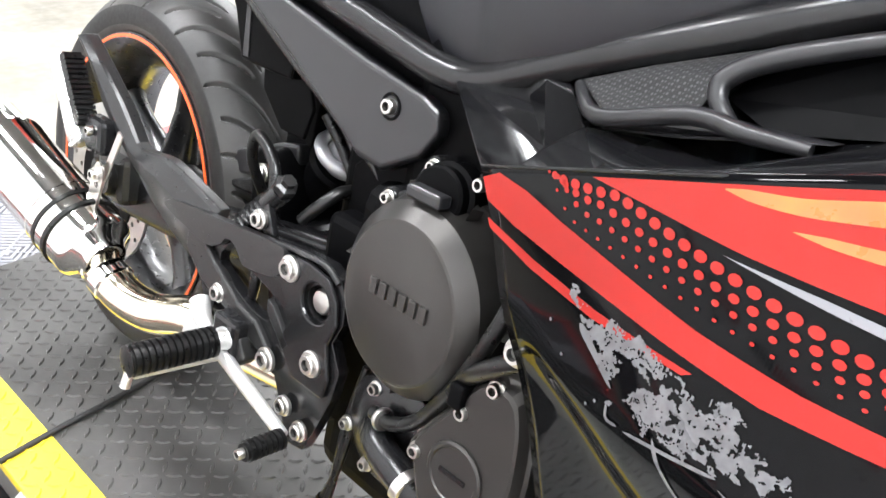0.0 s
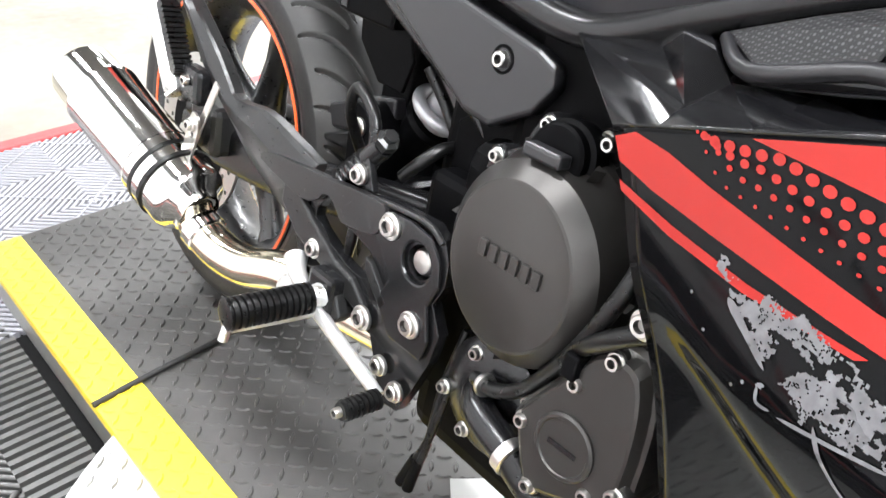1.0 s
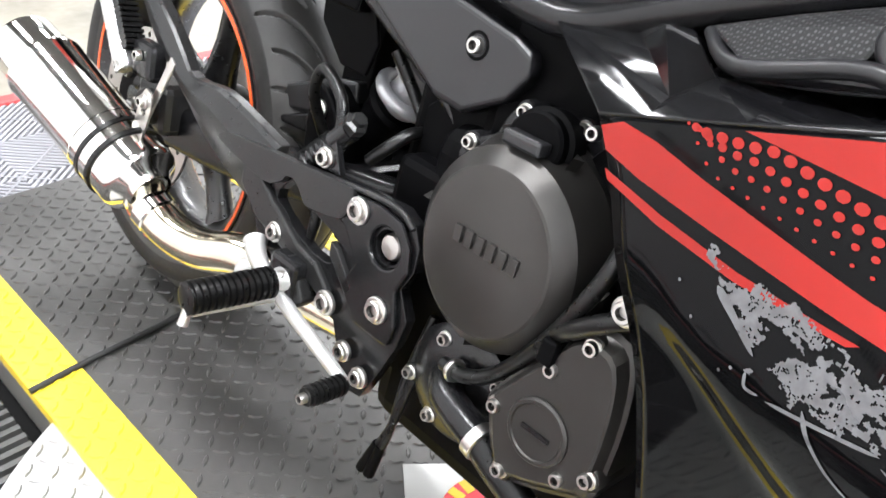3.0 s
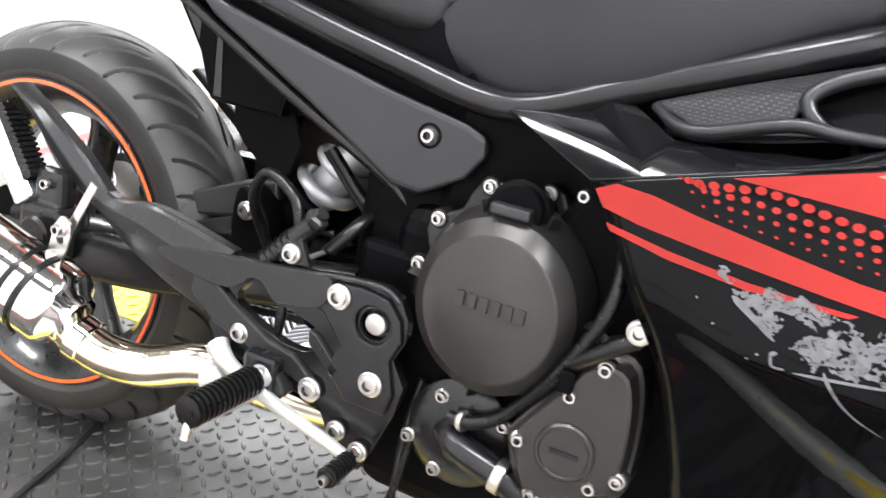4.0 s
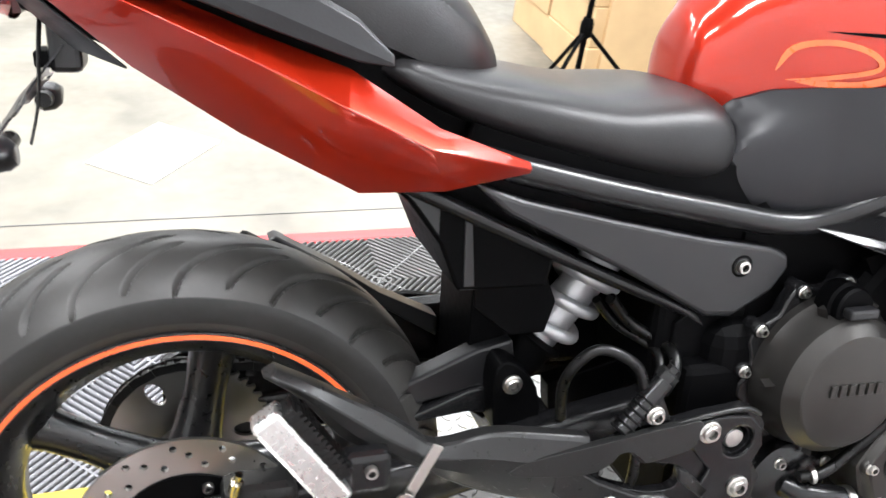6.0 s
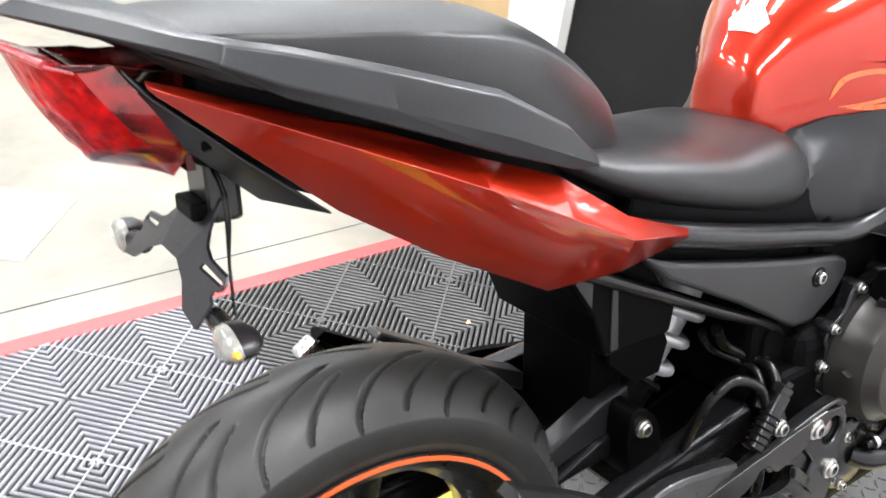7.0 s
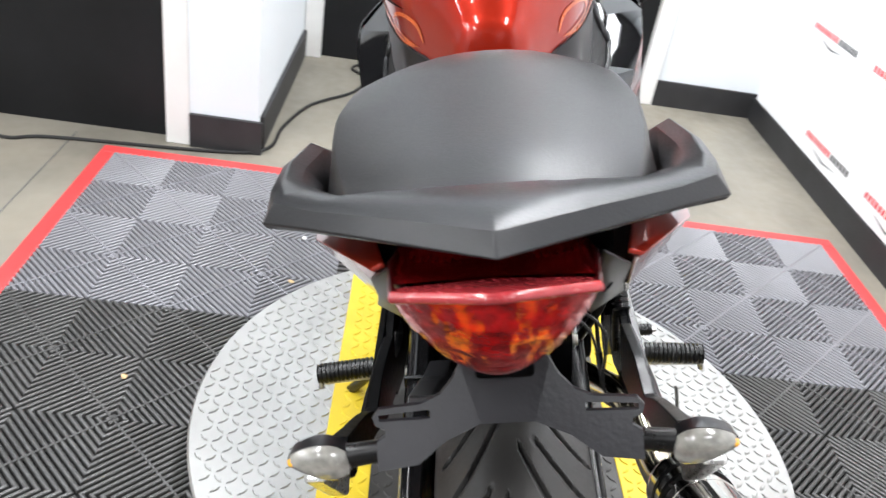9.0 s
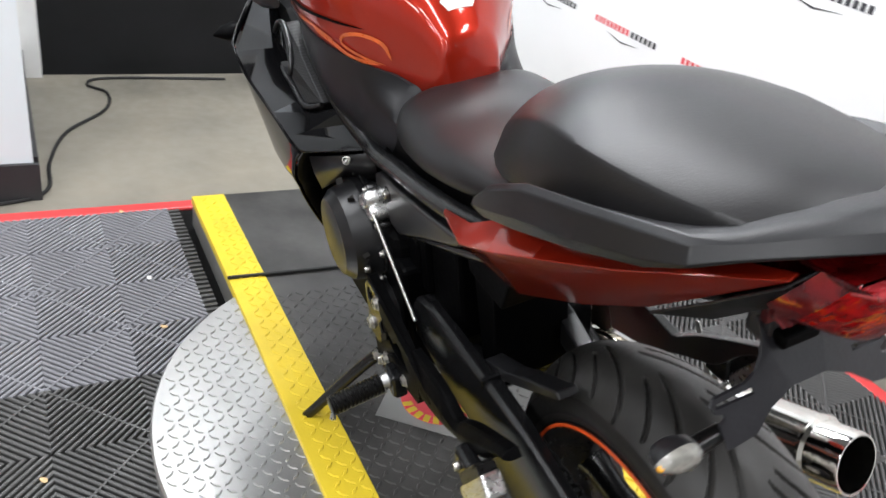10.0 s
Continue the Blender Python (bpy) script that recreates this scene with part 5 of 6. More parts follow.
    sig = part("front_indicator", tube([(1.28, s * 0.21, 0.39), (1.305, s * 0.31, 0.378)], 0.009, 12, 1), M_DARK, bike, "black front indicator stalk")
    part("lens", loft([[Vector((1.31 + w * math.cos(a), s * y, 0.372 + w * 0.7 * math.sin(a))) for a in [2 * math.pi * j / 14 for j in range(14)]] for y, w in ((0.305, 0.008), (0.315, 0.022), (0.335, 0.03), (0.36, 0.024), (0.385, 0.004))]), M_DARK, sig, smooth=50)

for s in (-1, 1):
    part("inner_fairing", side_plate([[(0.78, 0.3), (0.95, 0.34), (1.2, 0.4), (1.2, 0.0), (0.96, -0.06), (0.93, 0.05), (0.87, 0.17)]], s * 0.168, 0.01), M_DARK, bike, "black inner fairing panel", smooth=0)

# ---- tank ----


def printed(loop, place, step=0.012):
    bm = bmesh.new()
    vs = [bm.verts.new((p[0], p[1], 0)) for p in loop]
    bmesh.ops.triangle_fill(bm, edges=[bm.edges.new((vs[i], vs[(i + 1) % len(vs)])) for i in range(len(vs))], use_beauty=True)
    for _ in range(5):
        long = [e for e in bm.edges if e.calc_length() > step]
        if not long:
            break
        bmesh.ops.subdivide_edges(bm, edges=long, cuts=1)
        bmesh.ops.triangulate(bm, faces=[f for f in bm.faces if len(f.verts) > 3])
    for v in bm.verts:
        v.co = place(v.co.x, v.co.y)
    return bm


tank_st = dense([(0.57, 0.030, 0.49, 0.44), (0.58, 0.050, 0.545, 0.43), (0.6, 0.064, 0.578, 0.42), (0.63, 0.087, 0.618, 0.41), (0.68, 0.127, 0.662, 0.4), (0.74, 0.155, 0.7, 0.4), (0.82, 0.178, 0.73, 0.4), (0.9, 0.184, 0.735, 0.42), (1.0, 0.171, 0.7, 0.45), (1.06, 0.118, 0.64, 0.48)], 6)
tank = part("fuel_tank", loft(station_body(tank_st, 48, 2.5)), M_RED, bike, "red metallic fuel tank with orange flame graphics", smooth=60)
TANK = np.array(tank_st)


def tank_shape(x):
    return [np.interp(x, TANK[:, 0], TANK[:, i]) for i in (1, 2, 3)]


def tank_top(x, y, lift):
    w, zt, zb = tank_shape(x)
    h = (zt - zb) / 2
    return Vector((x, y, (zt + zb) / 2 + h * (1 - min(0.98, abs(y) / w) ** 2.5) ** 0.4 + lift))


def tank_side(x, z, s, lift):
    w, zt, zb = tank_shape(x)
    h = (zt - zb) / 2
    return Vector((x, s * (w * (1 - min(0.99, abs(z - (zt + zb) / 2) / h) ** 2.5) ** 0.4 + lift), z))


PAD_TOP = ([0.58, 0.6, 0.617, 0.647, 0.69, 0.745, 0.85, 0.98, 1.03], [0.42, 0.447, 0.472, 0.489, 0.496, 0.5, 0.515, 0.54, 0.525])
PAD_LOW = ([0.58, 0.586, 0.636, 0.679, 0.719, 0.774, 0.88, 1.0, 1.03], [0.376, 0.362, 0.346, 0.343, 0.348, 0.364, 0.408, 0.458, 0.505])


def pad_row(x, s, k, n):
    """From the upper edge, flush with the tank, to the lower edge behind the frame rail."""
    zt, zl = float(np.interp(x, *PAD_TOP)), float(np.interp(x, *PAD_LOW))
    q = k / n
    z = zt + (zl - zt) * q
    body = float(np.interp(x, [0.58, 0.62, 0.68, 0.75, 0.85, 1.05], [0.112, 0.124, 0.139, 0.152, 0.166, 0.16]))
    skin = abs(tank_side(x, max(z, 0.5), s, 0.004).y)
    e = min(1.0, q / 0.35)
    e = e * e * (3 - 2 * e)
    y = skin + (max(body, skin) - skin) * e - 0.05 * max(0.0, q - 0.5) ** 2
    return Vector((x, s * y, z))


for s in (-1, 1):
    bm = bmesh.new()
    xs = [0.58 + 0.45 * (i / 44) ** 1.25 for i in range(45)]
    rows = [[pad_row(x, s, k, 12) for k in range(13)] for x in xs]
    add_loft(bm, rows, False, False)
    for lip in (rows[0], rows[-1], [r[0] for r in rows], [r[-1] for r in rows]):
        add_loft(bm, [lip, [Vector((v.x, v.y - s * 0.035, v.z)) for v in lip]], False, False)
    bmesh.ops.remove_doubles(bm, verts=bm.verts[:], dist=0.0002)
    part("tank_side_panel", bm, M_PAD, tank, "matt black textured tank side panel", smooth=40)
part("filler_cap", lathe((0.78, 0, 0.748), (0, 0, 1), [(0.045, -0.01), (0.045, 0.004), (0.04, 0.007), (0.0, 0.007)], 40), M_ALU, tank, "silver fuel filler cap")

half = [(0.604, 0.02), (0.614, 0.03), (0.624, 0.014), (0.636, 0.012), (0.643, 0.032), (0.656, 0.038), (0.662, 0.016), (0.676, 0.014), (0.684, 0.038), (0.7, 0.044), (0.705, 0.02), (0.72, 0.018), (0.728, 0.042), (0.75, 0.036), (0.78, 0.01)]
part("tank_badge", printed(half + [(x, -y) for x, y in half[::-1]], lambda x, y: tank_top(x, y, 0.0025)), M_STICKER, tank, "pale spine-shaped tank protector film")
for s in (-1, 1):
    for pts, w0, w1 in (([(0.647, 0.51), (0.659, 0.536), (0.691, 0.544), (0.727, 0.535), (0.737, 0.519), (0.698, 0.508), (0.656, 0.501)], 0.0035, 0.0025), ([(0.664, 0.5), (0.722, 0.501), (0.767, 0.515), (0.821, 0.528)], 0.003, 0.006), ([(0.76, 0.52), (0.83, 0.53), (0.9, 0.526), (0.96, 0.54)], 0.002, 0.006), ([(0.74, 0.6), (0.8, 0.612), (0.87, 0.607), (0.94, 0.62)], 0.0015, 0.004)):
        part("flame_print", printed(ribbon(pts, w0, w1), lambda x, z: tank_side(x, z, s, 0.0015)), M_ORANGE, tank, "orange flame print")
    part("black_blade", printed(ribbon([(0.682, 0.555), (0.783, 0.553), (0.9, 0.552), (1.0, 0.56)], 0.0012, 0.006), lambda x, z: tank_side(x, z, s, 0.0024)), M_DARK, tank, "black printed blade")

# ---- seats and tail ----
seat_st = dense([(0.205, 0.1, 0.515, 0.5), (0.225, 0.125, 0.525, 0.485), (0.28, 0.136, 0.512, 0.457), (0.36, 0.142, 0.5, 0.43), (0.45, 0.142, 0.486, 0.405), (0.52, 0.136, 0.487, 0.385), (0.57, 0.13, 0.486, 0.376), (0.6, 0.12, 0.474, 0.384), (0.62, 0.085, 0.452, 0.405)], 5)
part("rider_seat", loft(station_body(seat_st, 48, 3.4, 0.12)), M_SEAT, bike, "smooth black vinyl rider seat", smooth=60)
pill_st = dense([(-0.15, 0.05, 0.66, 0.642), (-0.142, 0.085, 0.665, 0.634), (-0.1, 0.107, 0.667, 0.615), (-0.03, 0.125, 0.663, 0.595), (0.06, 0.134, 0.658, 0.57), (0.14, 0.132, 0.654, 0.55), (0.2, 0.125, 0.638, 0.528), (0.26, 0.11, 0.61, 0.505), (0.31, 0.09, 0.576, 0.495), (0.345, 0.05, 0.53, 0.49)], 5)
rings = []
for x, w, zt, zb in pill_st:
    front = min(1.0, max(0.0, (x - 0.05) / 0.25))
    drop, wt = (0.016 + 0.02 * front) * min(1.0, w / 0.1), w * (0.9 - 0.1 * front)
    half = [(wt * q, zt - drop * q ** 2.2) for q in (0, 0.2, 0.4, 0.6, 0.75, 0.88, 0.96, 1.0)]
    ze = zt - drop
    half += [(wt + 0.003, ze - 0.004), (wt + (w - wt) * 0.5, ze + (zb - ze) * 0.35), (w * 0.99, ze + (zb - ze) * 0.7), (w * 0.97, zb + 0.004), (w * 0.9, zb), (0.0, zb)]
    rings.append([Vector((x, 0.006 + y, z)) for y, z in half] + [Vector((x, 0.006 - y, z)) for y, z in half[-2:0:-1]])
pillion = loft(rings)
part("pillion_seat", pillion, M_SEAT, bike, "smooth black vinyl pillion seat", smooth=38, bevel=0.003, segs=3)
rail_half = [((0.203, 0.172), (0.203, 0.16), 0.528, 0.517), ((0.17, 0.176), (0.17, 0.145), 0.56, 0.522), ((0.1, 0.175), (0.1, 0.138), 0.598, 0.546), ((0.0, 0.17), (0.0, 0.132), 0.627, 0.583), ((-0.08, 0.159), (-0.06, 0.122), 0.646, 0.612),
             ((-0.12, 0.15), (-0.085, 0.114), 0.652, 0.633), ((-0.142, 0.118), (-0.105, 0.098), 0.656, 0.641), ((-0.182, 0.064), (-0.122, 0.055), 0.667, 0.652)]
rail_row = [(o[0], o[1], i_[0], i_[1], zt, zb) for o, i_, zt, zb in rail_half] + [(-0.228, 0.0, -0.145, 0.0, 0.678, 0.665)] + [(o[0], -o[1], i_[0], -i_[1], zt, zb) for o, i_, zt, zb in rail_half[::-1]]
rings = []
for ox, oy, ix, iy, zt, zb in rail_row:
    h = zt - zb
    at = lambda k, z: Vector((ox + (ix - ox) * k, 0.006 + oy + (iy - oy) * k, z))
    rings.append([at(0.08, zb), at(0.0, zb + 0.3 * h), at(0.2, zt - 0.12 * h), at(0.4, zt), at(0.7, zt - 0.15 * h), at(1.0, zt - 0.55 * h), at(1.0, zb)])
part("grab_rail", loft(rings), M_RAIL, bike, "matt black plastic grab rail round the pillion seat", smooth=24, bevel=0.003, segs=3)
for s in (-1, 1):
    up = [(-0.15, 0.076, 0.623), (0.0, 0.108, 0.575), (0.09, 0.132, 0.54), (0.165, 0.157, 0.515), (0.25, 0.163, 0.461), (0.346, 0.157, 0.425)]
    cr = [(-0.151, 0.086, 0.619), (-0.02, 0.148, 0.566), (0.08, 0.171, 0.522), (0.16, 0.183, 0.483), (0.236, 0.185, 0.446), (0.347, 0.16, 0.418)]
    lo = [(-0.146, 0.081, 0.612), (-0.021, 0.102, 0.506), (0.07, 0.112, 0.447), (0.179, 0.133, 0.391), (0.262, 0.147, 0.394), (0.346, 0.158, 0.413)]
    bm = bmesh.new()
    add_loft(bm, [[Vector((x, s * y, z)) for x, y, z in row] for row in (up, cr, lo)], False, False)
    part("tail_cowl", bm, M_RED, bike, "faceted red painted tail cowl", smooth=12, solid=0.004, bevel=0.0015)
    inner = [(-0.16, 0.062, 0.63), (-0.12, 0.06, 0.565), (-0.07, 0.066, 0.518)]
    outer = [(-0.147, 0.081, 0.611), (-0.085, 0.088, 0.556), (-0.024, 0.1, 0.505)]
    bm = bmesh.new()
    add_loft(bm, [[Vector((x, 0.004 + s * y, z)) for x, y, z in row] for row in (inner, outer)], False, False)
    part("tail_side_panel", bm, M_PLASTIC, bike, "satin black panel beside the tail lamp", smooth=12, solid=0.003, bevel=0.001)
rings = []
for x, w, zt, zb in ((-0.115, 0.072, 0.622, 0.55), (-0.09, 0.08, 0.62, 0.54), (-0.03, 0.105, 0.608, 0.515), (0.06, 0.1, 0.58, 0.475), (0.15, 0.1, 0.545, 0.44), (0.3, 0.1, 0.475, 0.415), (0.42, 0.1, 0.435, 0.38)):
    rings.append([Vector((x, -w * 0.7, zb)), Vector((x, w * 0.7, zb)), Vector((x, w, zb + 0.02)), Vector((x, w, zt)), Vector((x, -w, zt)), Vector((x, -w, zb + 0.02))])
part("tail_tray", loft(rings), M_DARK, bike, "black plastic tail tray under the seat", smooth=15, bevel=0.003)
# tail lamp
MID = 0.008
rim_pts = dict(Lr=(-0.208, 0.057, 0.636), Cr=(-0.234, 0, 0.65), Lb=(-0.172, 0.04, 0.565), Cb=(-0.182, 0, 0.549), Lu=(-0.165, 0.063, 0.632), Ls=(-0.116, 0.059, 0.563), Lq=(-0.128, 0.042, 0.54), Cq=(-0.128, 0, 0.534), Lt=(-0.125, 0.058, 0.622), Ct=(-0.125, 0, 0.63), Lm=(-0.19, 0.062, 0.63), Cm=(-0.2, 0, 0.64))
LP = {}
for k, (x, y, z) in rim_pts.items():
    LP[k] = Vector((x, y + MID, z))
    LP[k.replace("L", "R")] = Vector((x, MID - y, z)) if k[0] == "L" else LP[k]


def lens_faces(names):
    bm = bmesh.new()
    V = {k: bm.verts.new(v) for k, v in LP.items() if any(k in f for f in names)}
    for f in names:
        bm.faces.new([V[k] for k in f])
    return bm


def soft(pts, n=2):
    """Rounds the corners of an open line of points."""
    for _ in range(n):
        out = [pts[0]]
        for a, b in zip(pts, pts[1:]):
            out += [a.lerp(b, 0.22), a.lerp(b, 0.78)]
        pts = out + [pts[-1]]
    return pts


def spaced(pts, n):
    """n + 1 points at even steps along a line."""
    run = [0.0]
    for a, b in zip(pts, pts[1:]):
        run.append(run[-1] + (b - a).length)
    out = []
    for k in range(n + 1):
        d = run[-1] * k / n
        i = max(j for j in range(len(run) - 1) if run[j] <= d + 1e-9)
        out.append(pts[i].lerp(pts[i + 1], min(1.0, (d - run[i]) / max(1e-9, run[i + 1] - run[i]))))
    return out


# lower lens: rounded corners, a cut-glass middle between smooth dark ends
rnd = random.Random(9)
edge_top = spaced(soft([LP[k] for k in ("Lu", "Lr", "Cr", "Rr", "Ru")]), 60)
edge_low = spaced(soft([LP[k] for k in ("Ls", "Lb", "Cb", "Rb", "Rs")]), 60)
edge_end = spaced(soft([LP[k] for k in ("Lq", "Cq", "Rq")]), 60)
core = Vector((-0.12, MID, 0.6))
rows = []
for v in [q / 15 for q in range(16)]:
    row = []
    for k, (a, b) in enumerate(zip(edge_top, edge_low)):
        q = a.lerp(b, v)
        q = q + (q - core).normalized() * 0.006 * math.sin(math.pi * v)
        if 8 < k < 52 and 1 < v * 15 < 14:
            q = q + (core - q).normalized() * rnd.uniform(0.0, 0.0016)
        row.append(q)
    rows.append(row)
rows += [[a.lerp(b, v) for a, b in zip(edge_low, edge_end)] for v in (0.12, 0.5, 1.0)]
shell = bmesh.new()
add_loft(shell, rows, False, False)
lamp = part("tail_lamp", shell, M_PRISM, bike, "faceted red tail lamp lens", smooth=14)
lamp.data.materials.append(M_PRISM_DEEP)
for f in lamp.data.polygons:
    if not 7 < f.index % 60 < 52 or f.index // 60 > 13:
        f.material_index = 1
for side in ((("Lu", "Lt", "Lm"), ("Lu", "Lm", "Lr")), (("Rm", "Rt", "Ru"), ("Rr", "Rm", "Ru"))):
    part("lens_corner", lens_faces(side), M_LENS_DARK, lamp, "nearly black lamp side", smooth=10, solid=0.003, bevel=0.001)
# the recessed upper lens is fluted from top to bottom
rings = []
for k in range(9):
    v = k / 8
    row = []
    for j in range(97):
        w = -1 + j / 48
        flute = 0.0016 * abs(math.sin(24 * math.pi * w / 2)) * math.sin(math.pi * min(1, v * 1.15))
        sag = 0.012 * math.sin(math.pi * v) * (1 - w ** 6)
        row.append(Vector((-0.2 + 0.075 * v + 0.012 * abs(w) * (1 - v) + 0.6 * sag, MID + w * (0.061 - 0.003 * v), 0.641 - 0.012 * v - 0.01 * abs(w) * (1 - v) - sag - flute)))
    rings.append(row)
up_lens = bmesh.new()
add_loft(up_lens, rings, False, False)
part("upper_lens", up_lens, M_PRISM_DEEP, lamp, "deep red fluted upper lens", smooth=25)
ridge = tube([LP["Lr"], LP["Lr"].lerp(LP["Cr"], 0.5), LP["Cr"], LP["Rr"].lerp(LP["Cr"], 0.5), LP["Rr"]], 0.004, 14, 2, 0.8)
part("ridge", ridge, M_FROST, lamp, "frosted pale red lens ridge")
part("ridge", lens_faces((("Lr", "Lm", "Cm", "Cr"), ("Cr", "Cm", "Rm", "Rr"))), M_FROST, lamp, "frosted red lens lip", smooth=10, solid=0.003, bevel=0.001)
part("lamp_back", box(-0.121, -0.114, MID - 0.055, MID + 0.055, 0.545, 0.624), M_LENS_DARK, lamp, smooth=0)

# number plate bracket with its indicators
half_b = [(0.03, 0.515), (0.034, 0.498), (0.04, 0.489), (0.05, 0.48), (0.064, 0.4745), (0.097, 0.4705), (0.102, 0.4655), (0.1, 0.461), (0.092, 0.459), (0.092, 0.4555), (0.099, 0.452), (0.099, 0.4355), (0.068, 0.4405), (0.046, 0.4545), (0.02, 0.4645)]
br = half_b + [(-y, z) for y, z in half_b[::-1]]
slot = lambda s: [(s * 0.097, 0.4635), (s * 0.0975, 0.467), (s * 0.058, 0.4715), (s * 0.058, 0.4665)]
pb = part("plate_bracket", sheet([br, slot(1), slot(-1)], lambda u, v, w: (-0.133 + 0.85 * (v - 0.465) + 0.12 * abs(u) + w, 0.004 + u, v), 0.003), M_BRACKET, bike, "black powder-coated number plate bracket", smooth=0)
part("bracket_neck", box(-0.1, -0.07, -0.024, 0.032, 0.488, 0.56), M_PLASTIC, bike, smooth=0, bevel=0.006)
part("bracket_step", box(-0.114, -0.094, -0.018, 0.026, 0.492, 0.508), M_DARK, pb, smooth=0, bevel=0.003)
for s in (-1, 1):
    ind = part("rear_indicator", tube([(-0.128, 0.004 + s * 0.094, 0.44), (-0.13, 0.004 + s * 0.126, 0.437)], [0.0085, 0.0095], 14, 1), M_HOSE, bike, "small rear indicator on a rubber stalk")
    def almond(x0, k):
        return [Vector((x0, 0.004 + s * (0.144 + 0.025 * k * math.cos(a)), 0.438 + 0.003 * math.cos(a) + 0.0155 * k * math.sin(a) * (1 - 0.35 * math.cos(a)))) for a in [2 * math.pi * j / 20 for j in range(20)]]
    part("housing", loft([almond(-0.115, 0.55), almond(-0.122, 0.9), almond(-0.134, 1.0)]), M_PLASTIC, ind, smooth=50)
    part("lens", loft([almond(-0.134, 0.97), almond(-0.14, 0.92), almond(-0.144, 0.6)]), M_LENS_CLEAR, ind, "clear indicator lens", smooth=50)
    part("bulb", lathe((-0.138, 0.004 + s * 0.165, 0.441), (0, s, 0), [(0.0035, -0.004), (0.0035, 0.001), (0.002, 0.003)], 12), M_AMBER, ind)
for k in range(2):
    part("wire", tube([(-0.1, -0.03 - 0.01 * k, 0.55), (-0.1, -0.06 - 0.01 * k, 0.52), (-0.105, -0.07, 0.47), (-0.112, -0.09, 0.435)], 0.0014, 6, 6), M_HOSE, pb)

# the bike's middle plane stands a degree askew to its right-hand side
for ob in bike.children_recursive:
    vs = ob.data.vertices
    mean = sum(v.co.y for v in vs) / len(vs)
    share = 0 if ob == wheel or ob.parent == wheel else 1 if ob.parent == tank or abs(mean) < 0.03 else 2 if mean > 0 else 0
    for v in vs:
        v.co.y -= share * 0.018 * max(0.0, v.co.x - 0.05)
        if share == 2:
            v.co.y -= max(0.0, v.co.x - 0.84) * max(0.0, 0.12 + 0.8 * (0.43 - v.co.z))

# ---- left side controls ----
stand = part("side_stand", tube([(0.64, 0.16, -0.05), (0.68, 0.23, -0.13), (0.73, 0.31, -0.235), (0.755, 0.345, -0.276), (0.79, 0.352, -0.28)], [0.013, 0.012, 0.011, 0.010, 0.007], 14, 5), M_SATIN, bike, "black side stand swung out")
part("stand_foot", box(0.735, 0.795, 0.33, 0.36, -0.285, -0.279), M_SATIN, stand, smooth=0, bevel=0.002)
part("shift_rod", tube([(0.592, 0.17, 0.284), (0.515, 0.17, 0.227), (0.439, 0.17, 0.17)], 0.0032, 10, 1), M_STEEL, bike, "slim bright linkage rod")
for k, (bx, bz) in enumerate(((0.66, 0.27), (0.645, 0.25), (0.68, 0.255))):
    part("throttle_body", lathe((bx, 0.15, bz), (0, 1, 0.1 * k), [(0.016, -0.02), (0.016, 0.006), (0.012, 0.012), (0.005, 0.014)], 14), M_ALU, bike, "bright cast throttle linkage")
for k in range(7):
    bolt(bike, (0.655 - 0.012 * k, 0.172, 0.13 - 0.035 * k), (0, 1, 0), 0.0058)
guard = []
for x, zb, zt, yi in ((-0.03, 0.035, 0.1, 0.112), (0.06, 0.03, 0.145, 0.106), (0.17, 0.03, 0.16, 0.102), (0.277, 0.03, 0.163, 0.1), (0.3, 0.035, 0.159, 0.102), (0.4, 0.04, 0.162, 0.104), (0.47, 0.05, 0.16, 0.106), (0.53, 0.06, 0.14, 0.11)):
    guard.append([Vector((x, yi, zb)), Vector((x, 0.137, zb)), Vector((x, 0.139, zt - 0.02)), Vector((x, 0.133, zt - 0.004)), Vector((x, 0.124, zt)), Vector((x, yi + 0.004, zt - 0.006))])
part("chain_guard", loft(guard), M_SATIN, bike, "satin black chain guard over the swingarm", smooth=22, bevel=0.002)
part("guard_lip", box(0.274, 0.28, 0.102, 0.138, 0.15, 0.167), M_SATIN, bike, smooth=0, bevel=0.001)
flap = bmesh.new()
add_loft(flap, [[Vector(q) for q in row] for row in (((0.69, 0.125, 0.338), (0.75, 0.163, 0.315), (0.822, 0.205, 0.29)), ((0.695, 0.122, 0.3), (0.76, 0.158, 0.285), (0.845, 0.196, 0.245)), ((0.72, 0.12, 0.27), (0.79, 0.15, 0.25), (0.87, 0.18, 0.19)))], False, False)
flap = part("fairing_flap", flap, M_PLASTIC, bike, "black inner flap behind the fairing", smooth=40, solid=0.003)
bolt(flap, (0.735, 0.162, 0.311), (-0.5, 0.6, 0.6), 0.006)
part("sprocket_cover", side_plate([rounded([(0.58, -0.03), (0.6, 0.07), (0.68, 0.09), (0.71, 0.02), (0.66, -0.06)], 3)], 0.17, 0.05), M_SATIN, bike, "black front sprocket cover", bevel=0.006)

# ---- loose things in the shop ----
decal_sheet = tagged(finish("sticker_sheet", box(-0.115, 0.115, -0.1, 0.1, 0.0, 0.0012), M_PLATE, smooth=0), "silver square sticker with a red round emblem on the platform", "sticker")
decal_sheet.matrix_world = pose(0.702, -0.042, TOP + 0.0018, 0, 0, 50)
part("red_disc", lathe((0.005, 0, 0.0012), (0, 0, 1), [(0.08, 0), (0.08, 0.0006), (0.0, 0.0006)], 40), M_INK_RED, decal_sheet, "red round emblem")
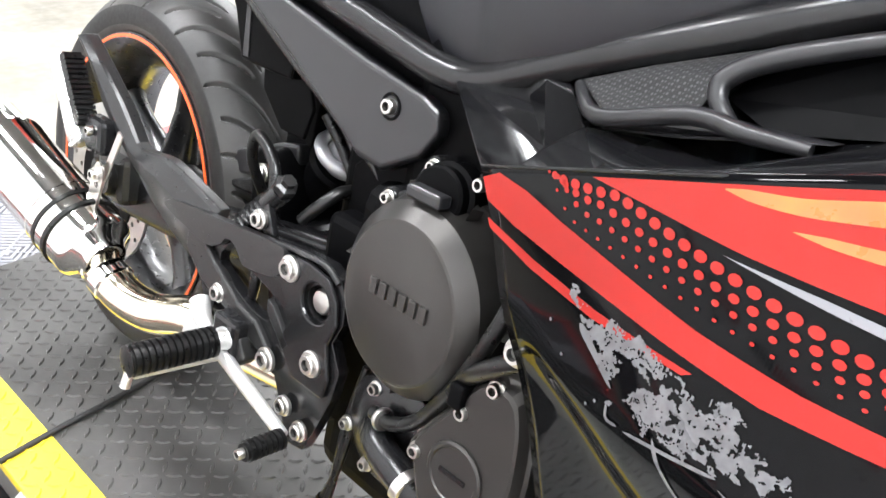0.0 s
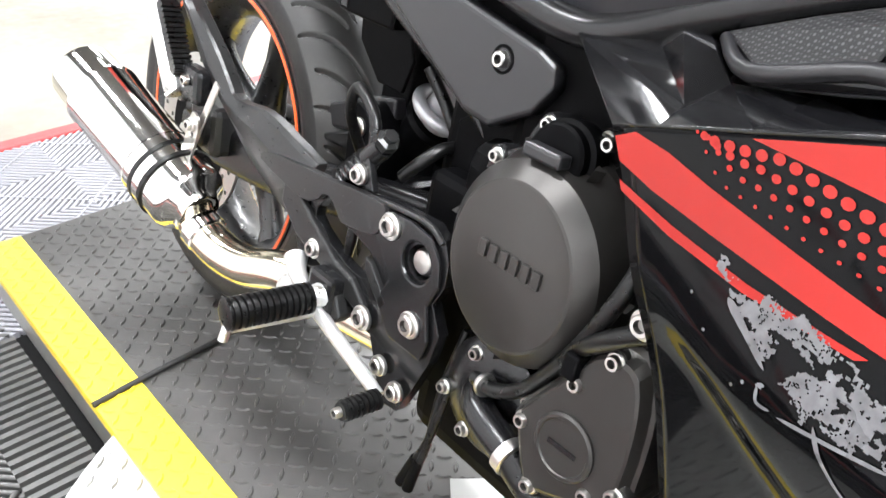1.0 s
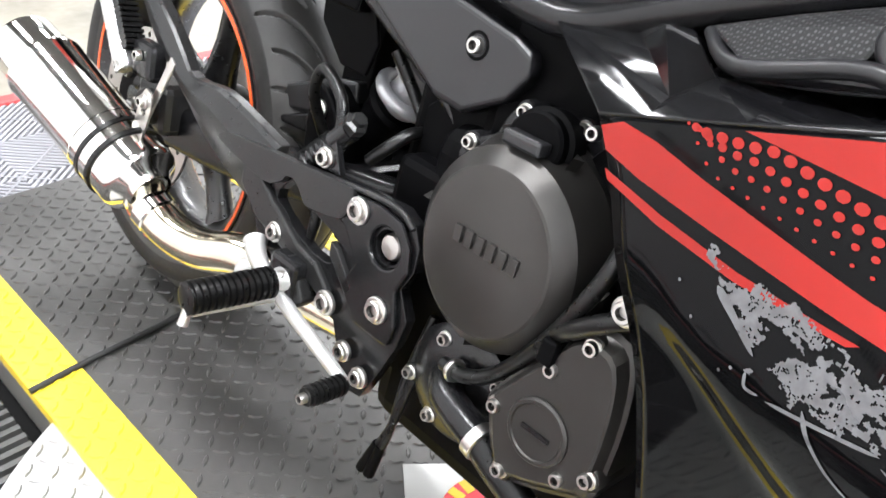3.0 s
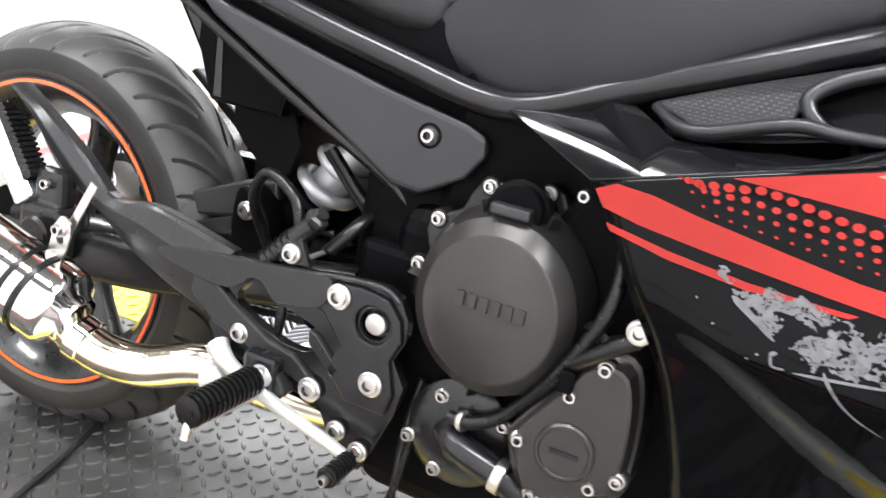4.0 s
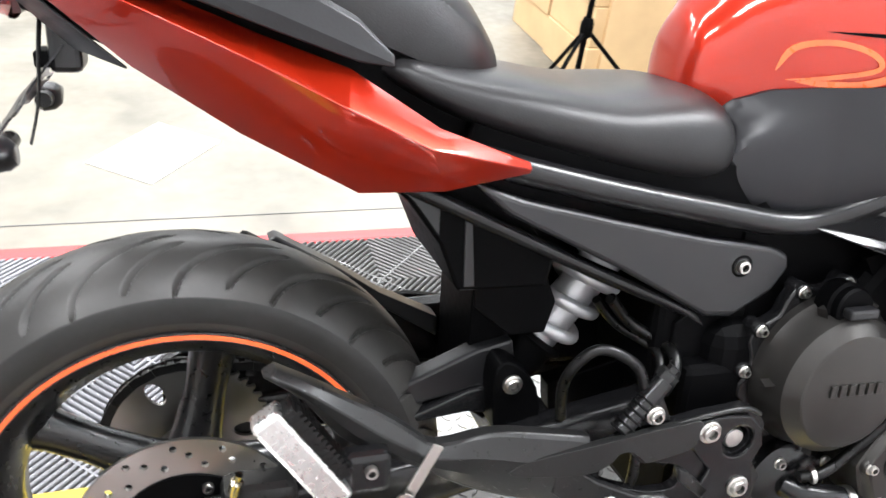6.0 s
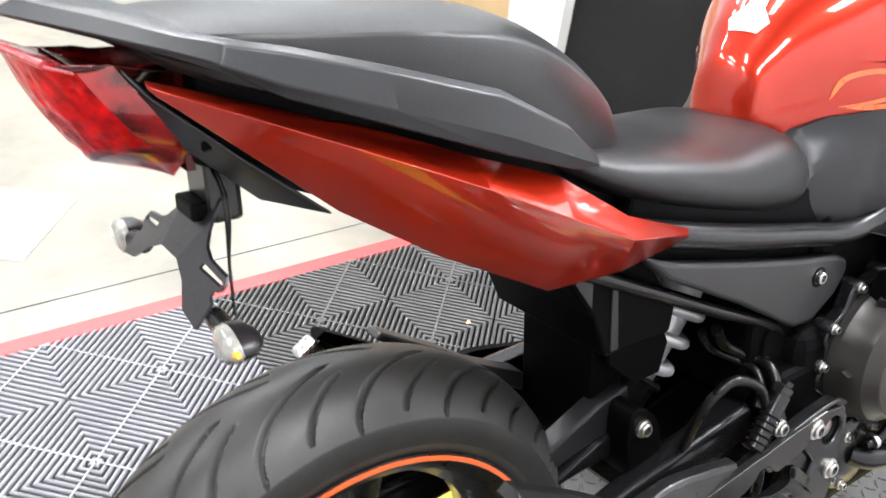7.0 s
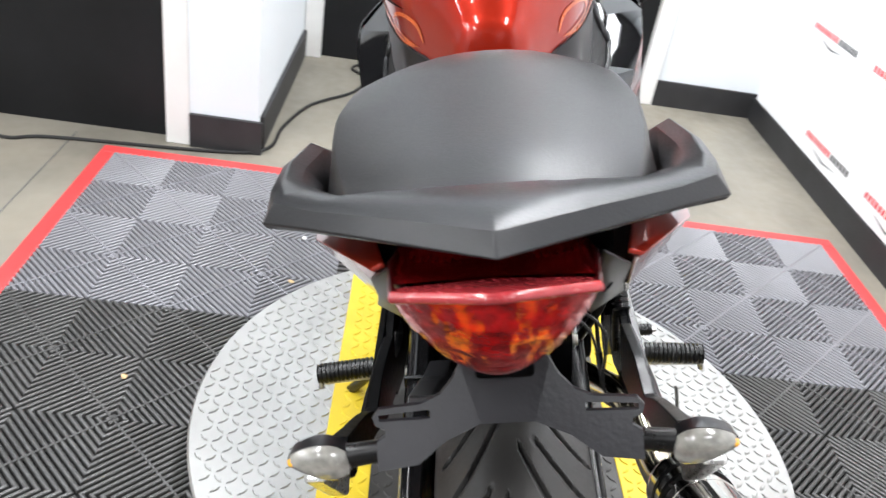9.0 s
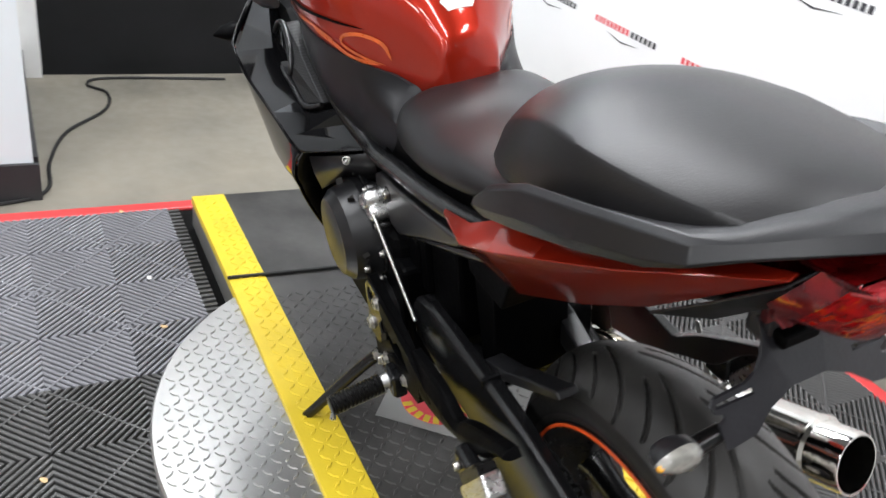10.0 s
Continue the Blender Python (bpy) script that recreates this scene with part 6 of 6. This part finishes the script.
part("black_centre", lathe((0.005, 0, 0.0018), (0, 0, 1), [(0.022, 0), (0.022, 0.0005), (0.0, 0.0005)], 24), M_INK_BLACK, decal_sheet)
for k in range(9):
    a = radians(35 + 17 * k)
    part("yellow_bar", box(-0.0065, 0.0065, -0.011, 0.011, 0.0018, 0.0024, Matrix.Translation((0.005 + 0.068 * math.cos(a), 0.068 * math.sin(a), 0)) @ Matrix.Rotation(a + math.pi / 2, 4, "Z")), M_YELLOW, decal_sheet, smooth=0)

def carton(name_pose, sx, sy, sz):
    ob = new("cardboard_box")
    ob.matrix_world = name_pose
    part("carton", box(-sx / 2, sx / 2, -sy / 2, sy / 2, 0, sz), M_CARD, ob, smooth=0, bevel=0.004)
    part("tape", box(-sx / 2 - 0.0008, sx / 2 + 0.0008, -0.025, 0.025, sz * 0.6, sz + 0.0008), M_CARD, ob, "glossy brown tape", smooth=0)
    return tagged(ob, "closed brown cardboard box in a stack by the wall", "box", "stacked cardboard boxes")


for x, y, z, sx, sy, sz in [(1.83 + 0.008 * (k % 2), 2.42 + 0.01 * (k % 3), 0.168 * k, 0.4, 0.42, 0.166) for k in range(6)] + [(1.84 - 0.01 * (k % 2), 2.87 + 0.008 * (k % 3), 0.16 * k, 0.38, 0.42, 0.158) for k in range(6)]:
    carton(pose(x, y, z), sx, sy, sz)
flat = tagged(finish("cardboard_sheet", box(-0.012, 0.012, -0.24, 0.24, 0.0, 1.1), M_CARD, smooth=0, bevel=0.002), "flattened brown cardboard leaning on the wall", "cardboard")
flat.matrix_world = pose(1.93, 2.17, 0.001, 0, 4, 84)
tri = new("light_stand")
tri.location = (1.415, 1.86, 0)
tagged(tri, "black folding tripod light stand on the floor", "tripod")
part("pole", tube([(0, 0, 0.06), (0, 0, 1.9)], 0.011, 12, 1), M_DARK, tri)
part("hub", lathe((0, 0, 0.36), (0, 0, 1), [(0.02, -0.02), (0.024, 0), (0.024, 0.03), (0.016, 0.05)], 16), M_DARK, tri)
for fx, fy in ((-0.07, 0.24), (-0.3, -0.23), (0.4, 0.04)):
    lg = part("leg", tube([(0, 0, 0.37), (fx, fy, 0.012)], 0.008, 10, 1), M_DARK, tri)
    part("brace", tube([(0, 0, 0.1), (fx * 0.6, fy * 0.6, 0.16)], 0.005, 8, 1), M_DARK, lg)
sheet_ob = tagged(finish("paper_board", box(-0.17, 0.17, -0.12, 0.12, 0.0, 0.004), M_WHITE, smooth=0), "white board lying on the concrete floor", "board")
sheet_ob.matrix_world = pose(-0.065, 1.7, 0.001, 0, 0, 52)
tagged(finish("power_cable", tube([(1.899, 1.838, 0.006), (2.051, 1.808, 0.006), (2.043, 1.720, 0.006), (1.936, 1.596, 0.006), (1.886, 1.476, 0.006), (1.931, 1.344, 0.006), (1.985, 0.8, 0.006), (2.06, 0.66, 0.006), (2.256, 0.64, 0.006), (2.503, 0.57, 0.006), (2.706, 0.417, 0.006), (2.886, 0.386, 0.006), (2.985, 0.45, 0.006), (3.06, 0.36, 0.006), (3.035, -0.12, 0.006)], 0.006, 8, 6), M_CORD), "black power cable snaking over the concrete", "cable")
for sx, sy, sa, sm in ((1.474, 0.446, 20, M_WHITE), (1.246, 0.448, 60, M_CARD), (1.858, 0.467, 10, M_CARD), (0.806, 0.745, 40, M_CARD)):
    flake = bmesh.new()
    ring_ = [flake.verts.new((0.009 * math.cos(a) * (1 + 0.3 * math.sin(3 * a)), 0.006 * math.sin(a), 0.0012 * math.cos(2 * a))) for a in [2 * math.pi * k / 9 for k in range(9)]]
    flake.faces.new(ring_)
    scrap = tagged(finish("paper_scrap", flake, sm, smooth=0, solid=0.001), "tiny curled scrap of torn paper on the ribbed mat", "paper scrap", "scraps on the mat")
    scrap.matrix_world = pose(sx, sy, 0.0185, 0, 0, sa)
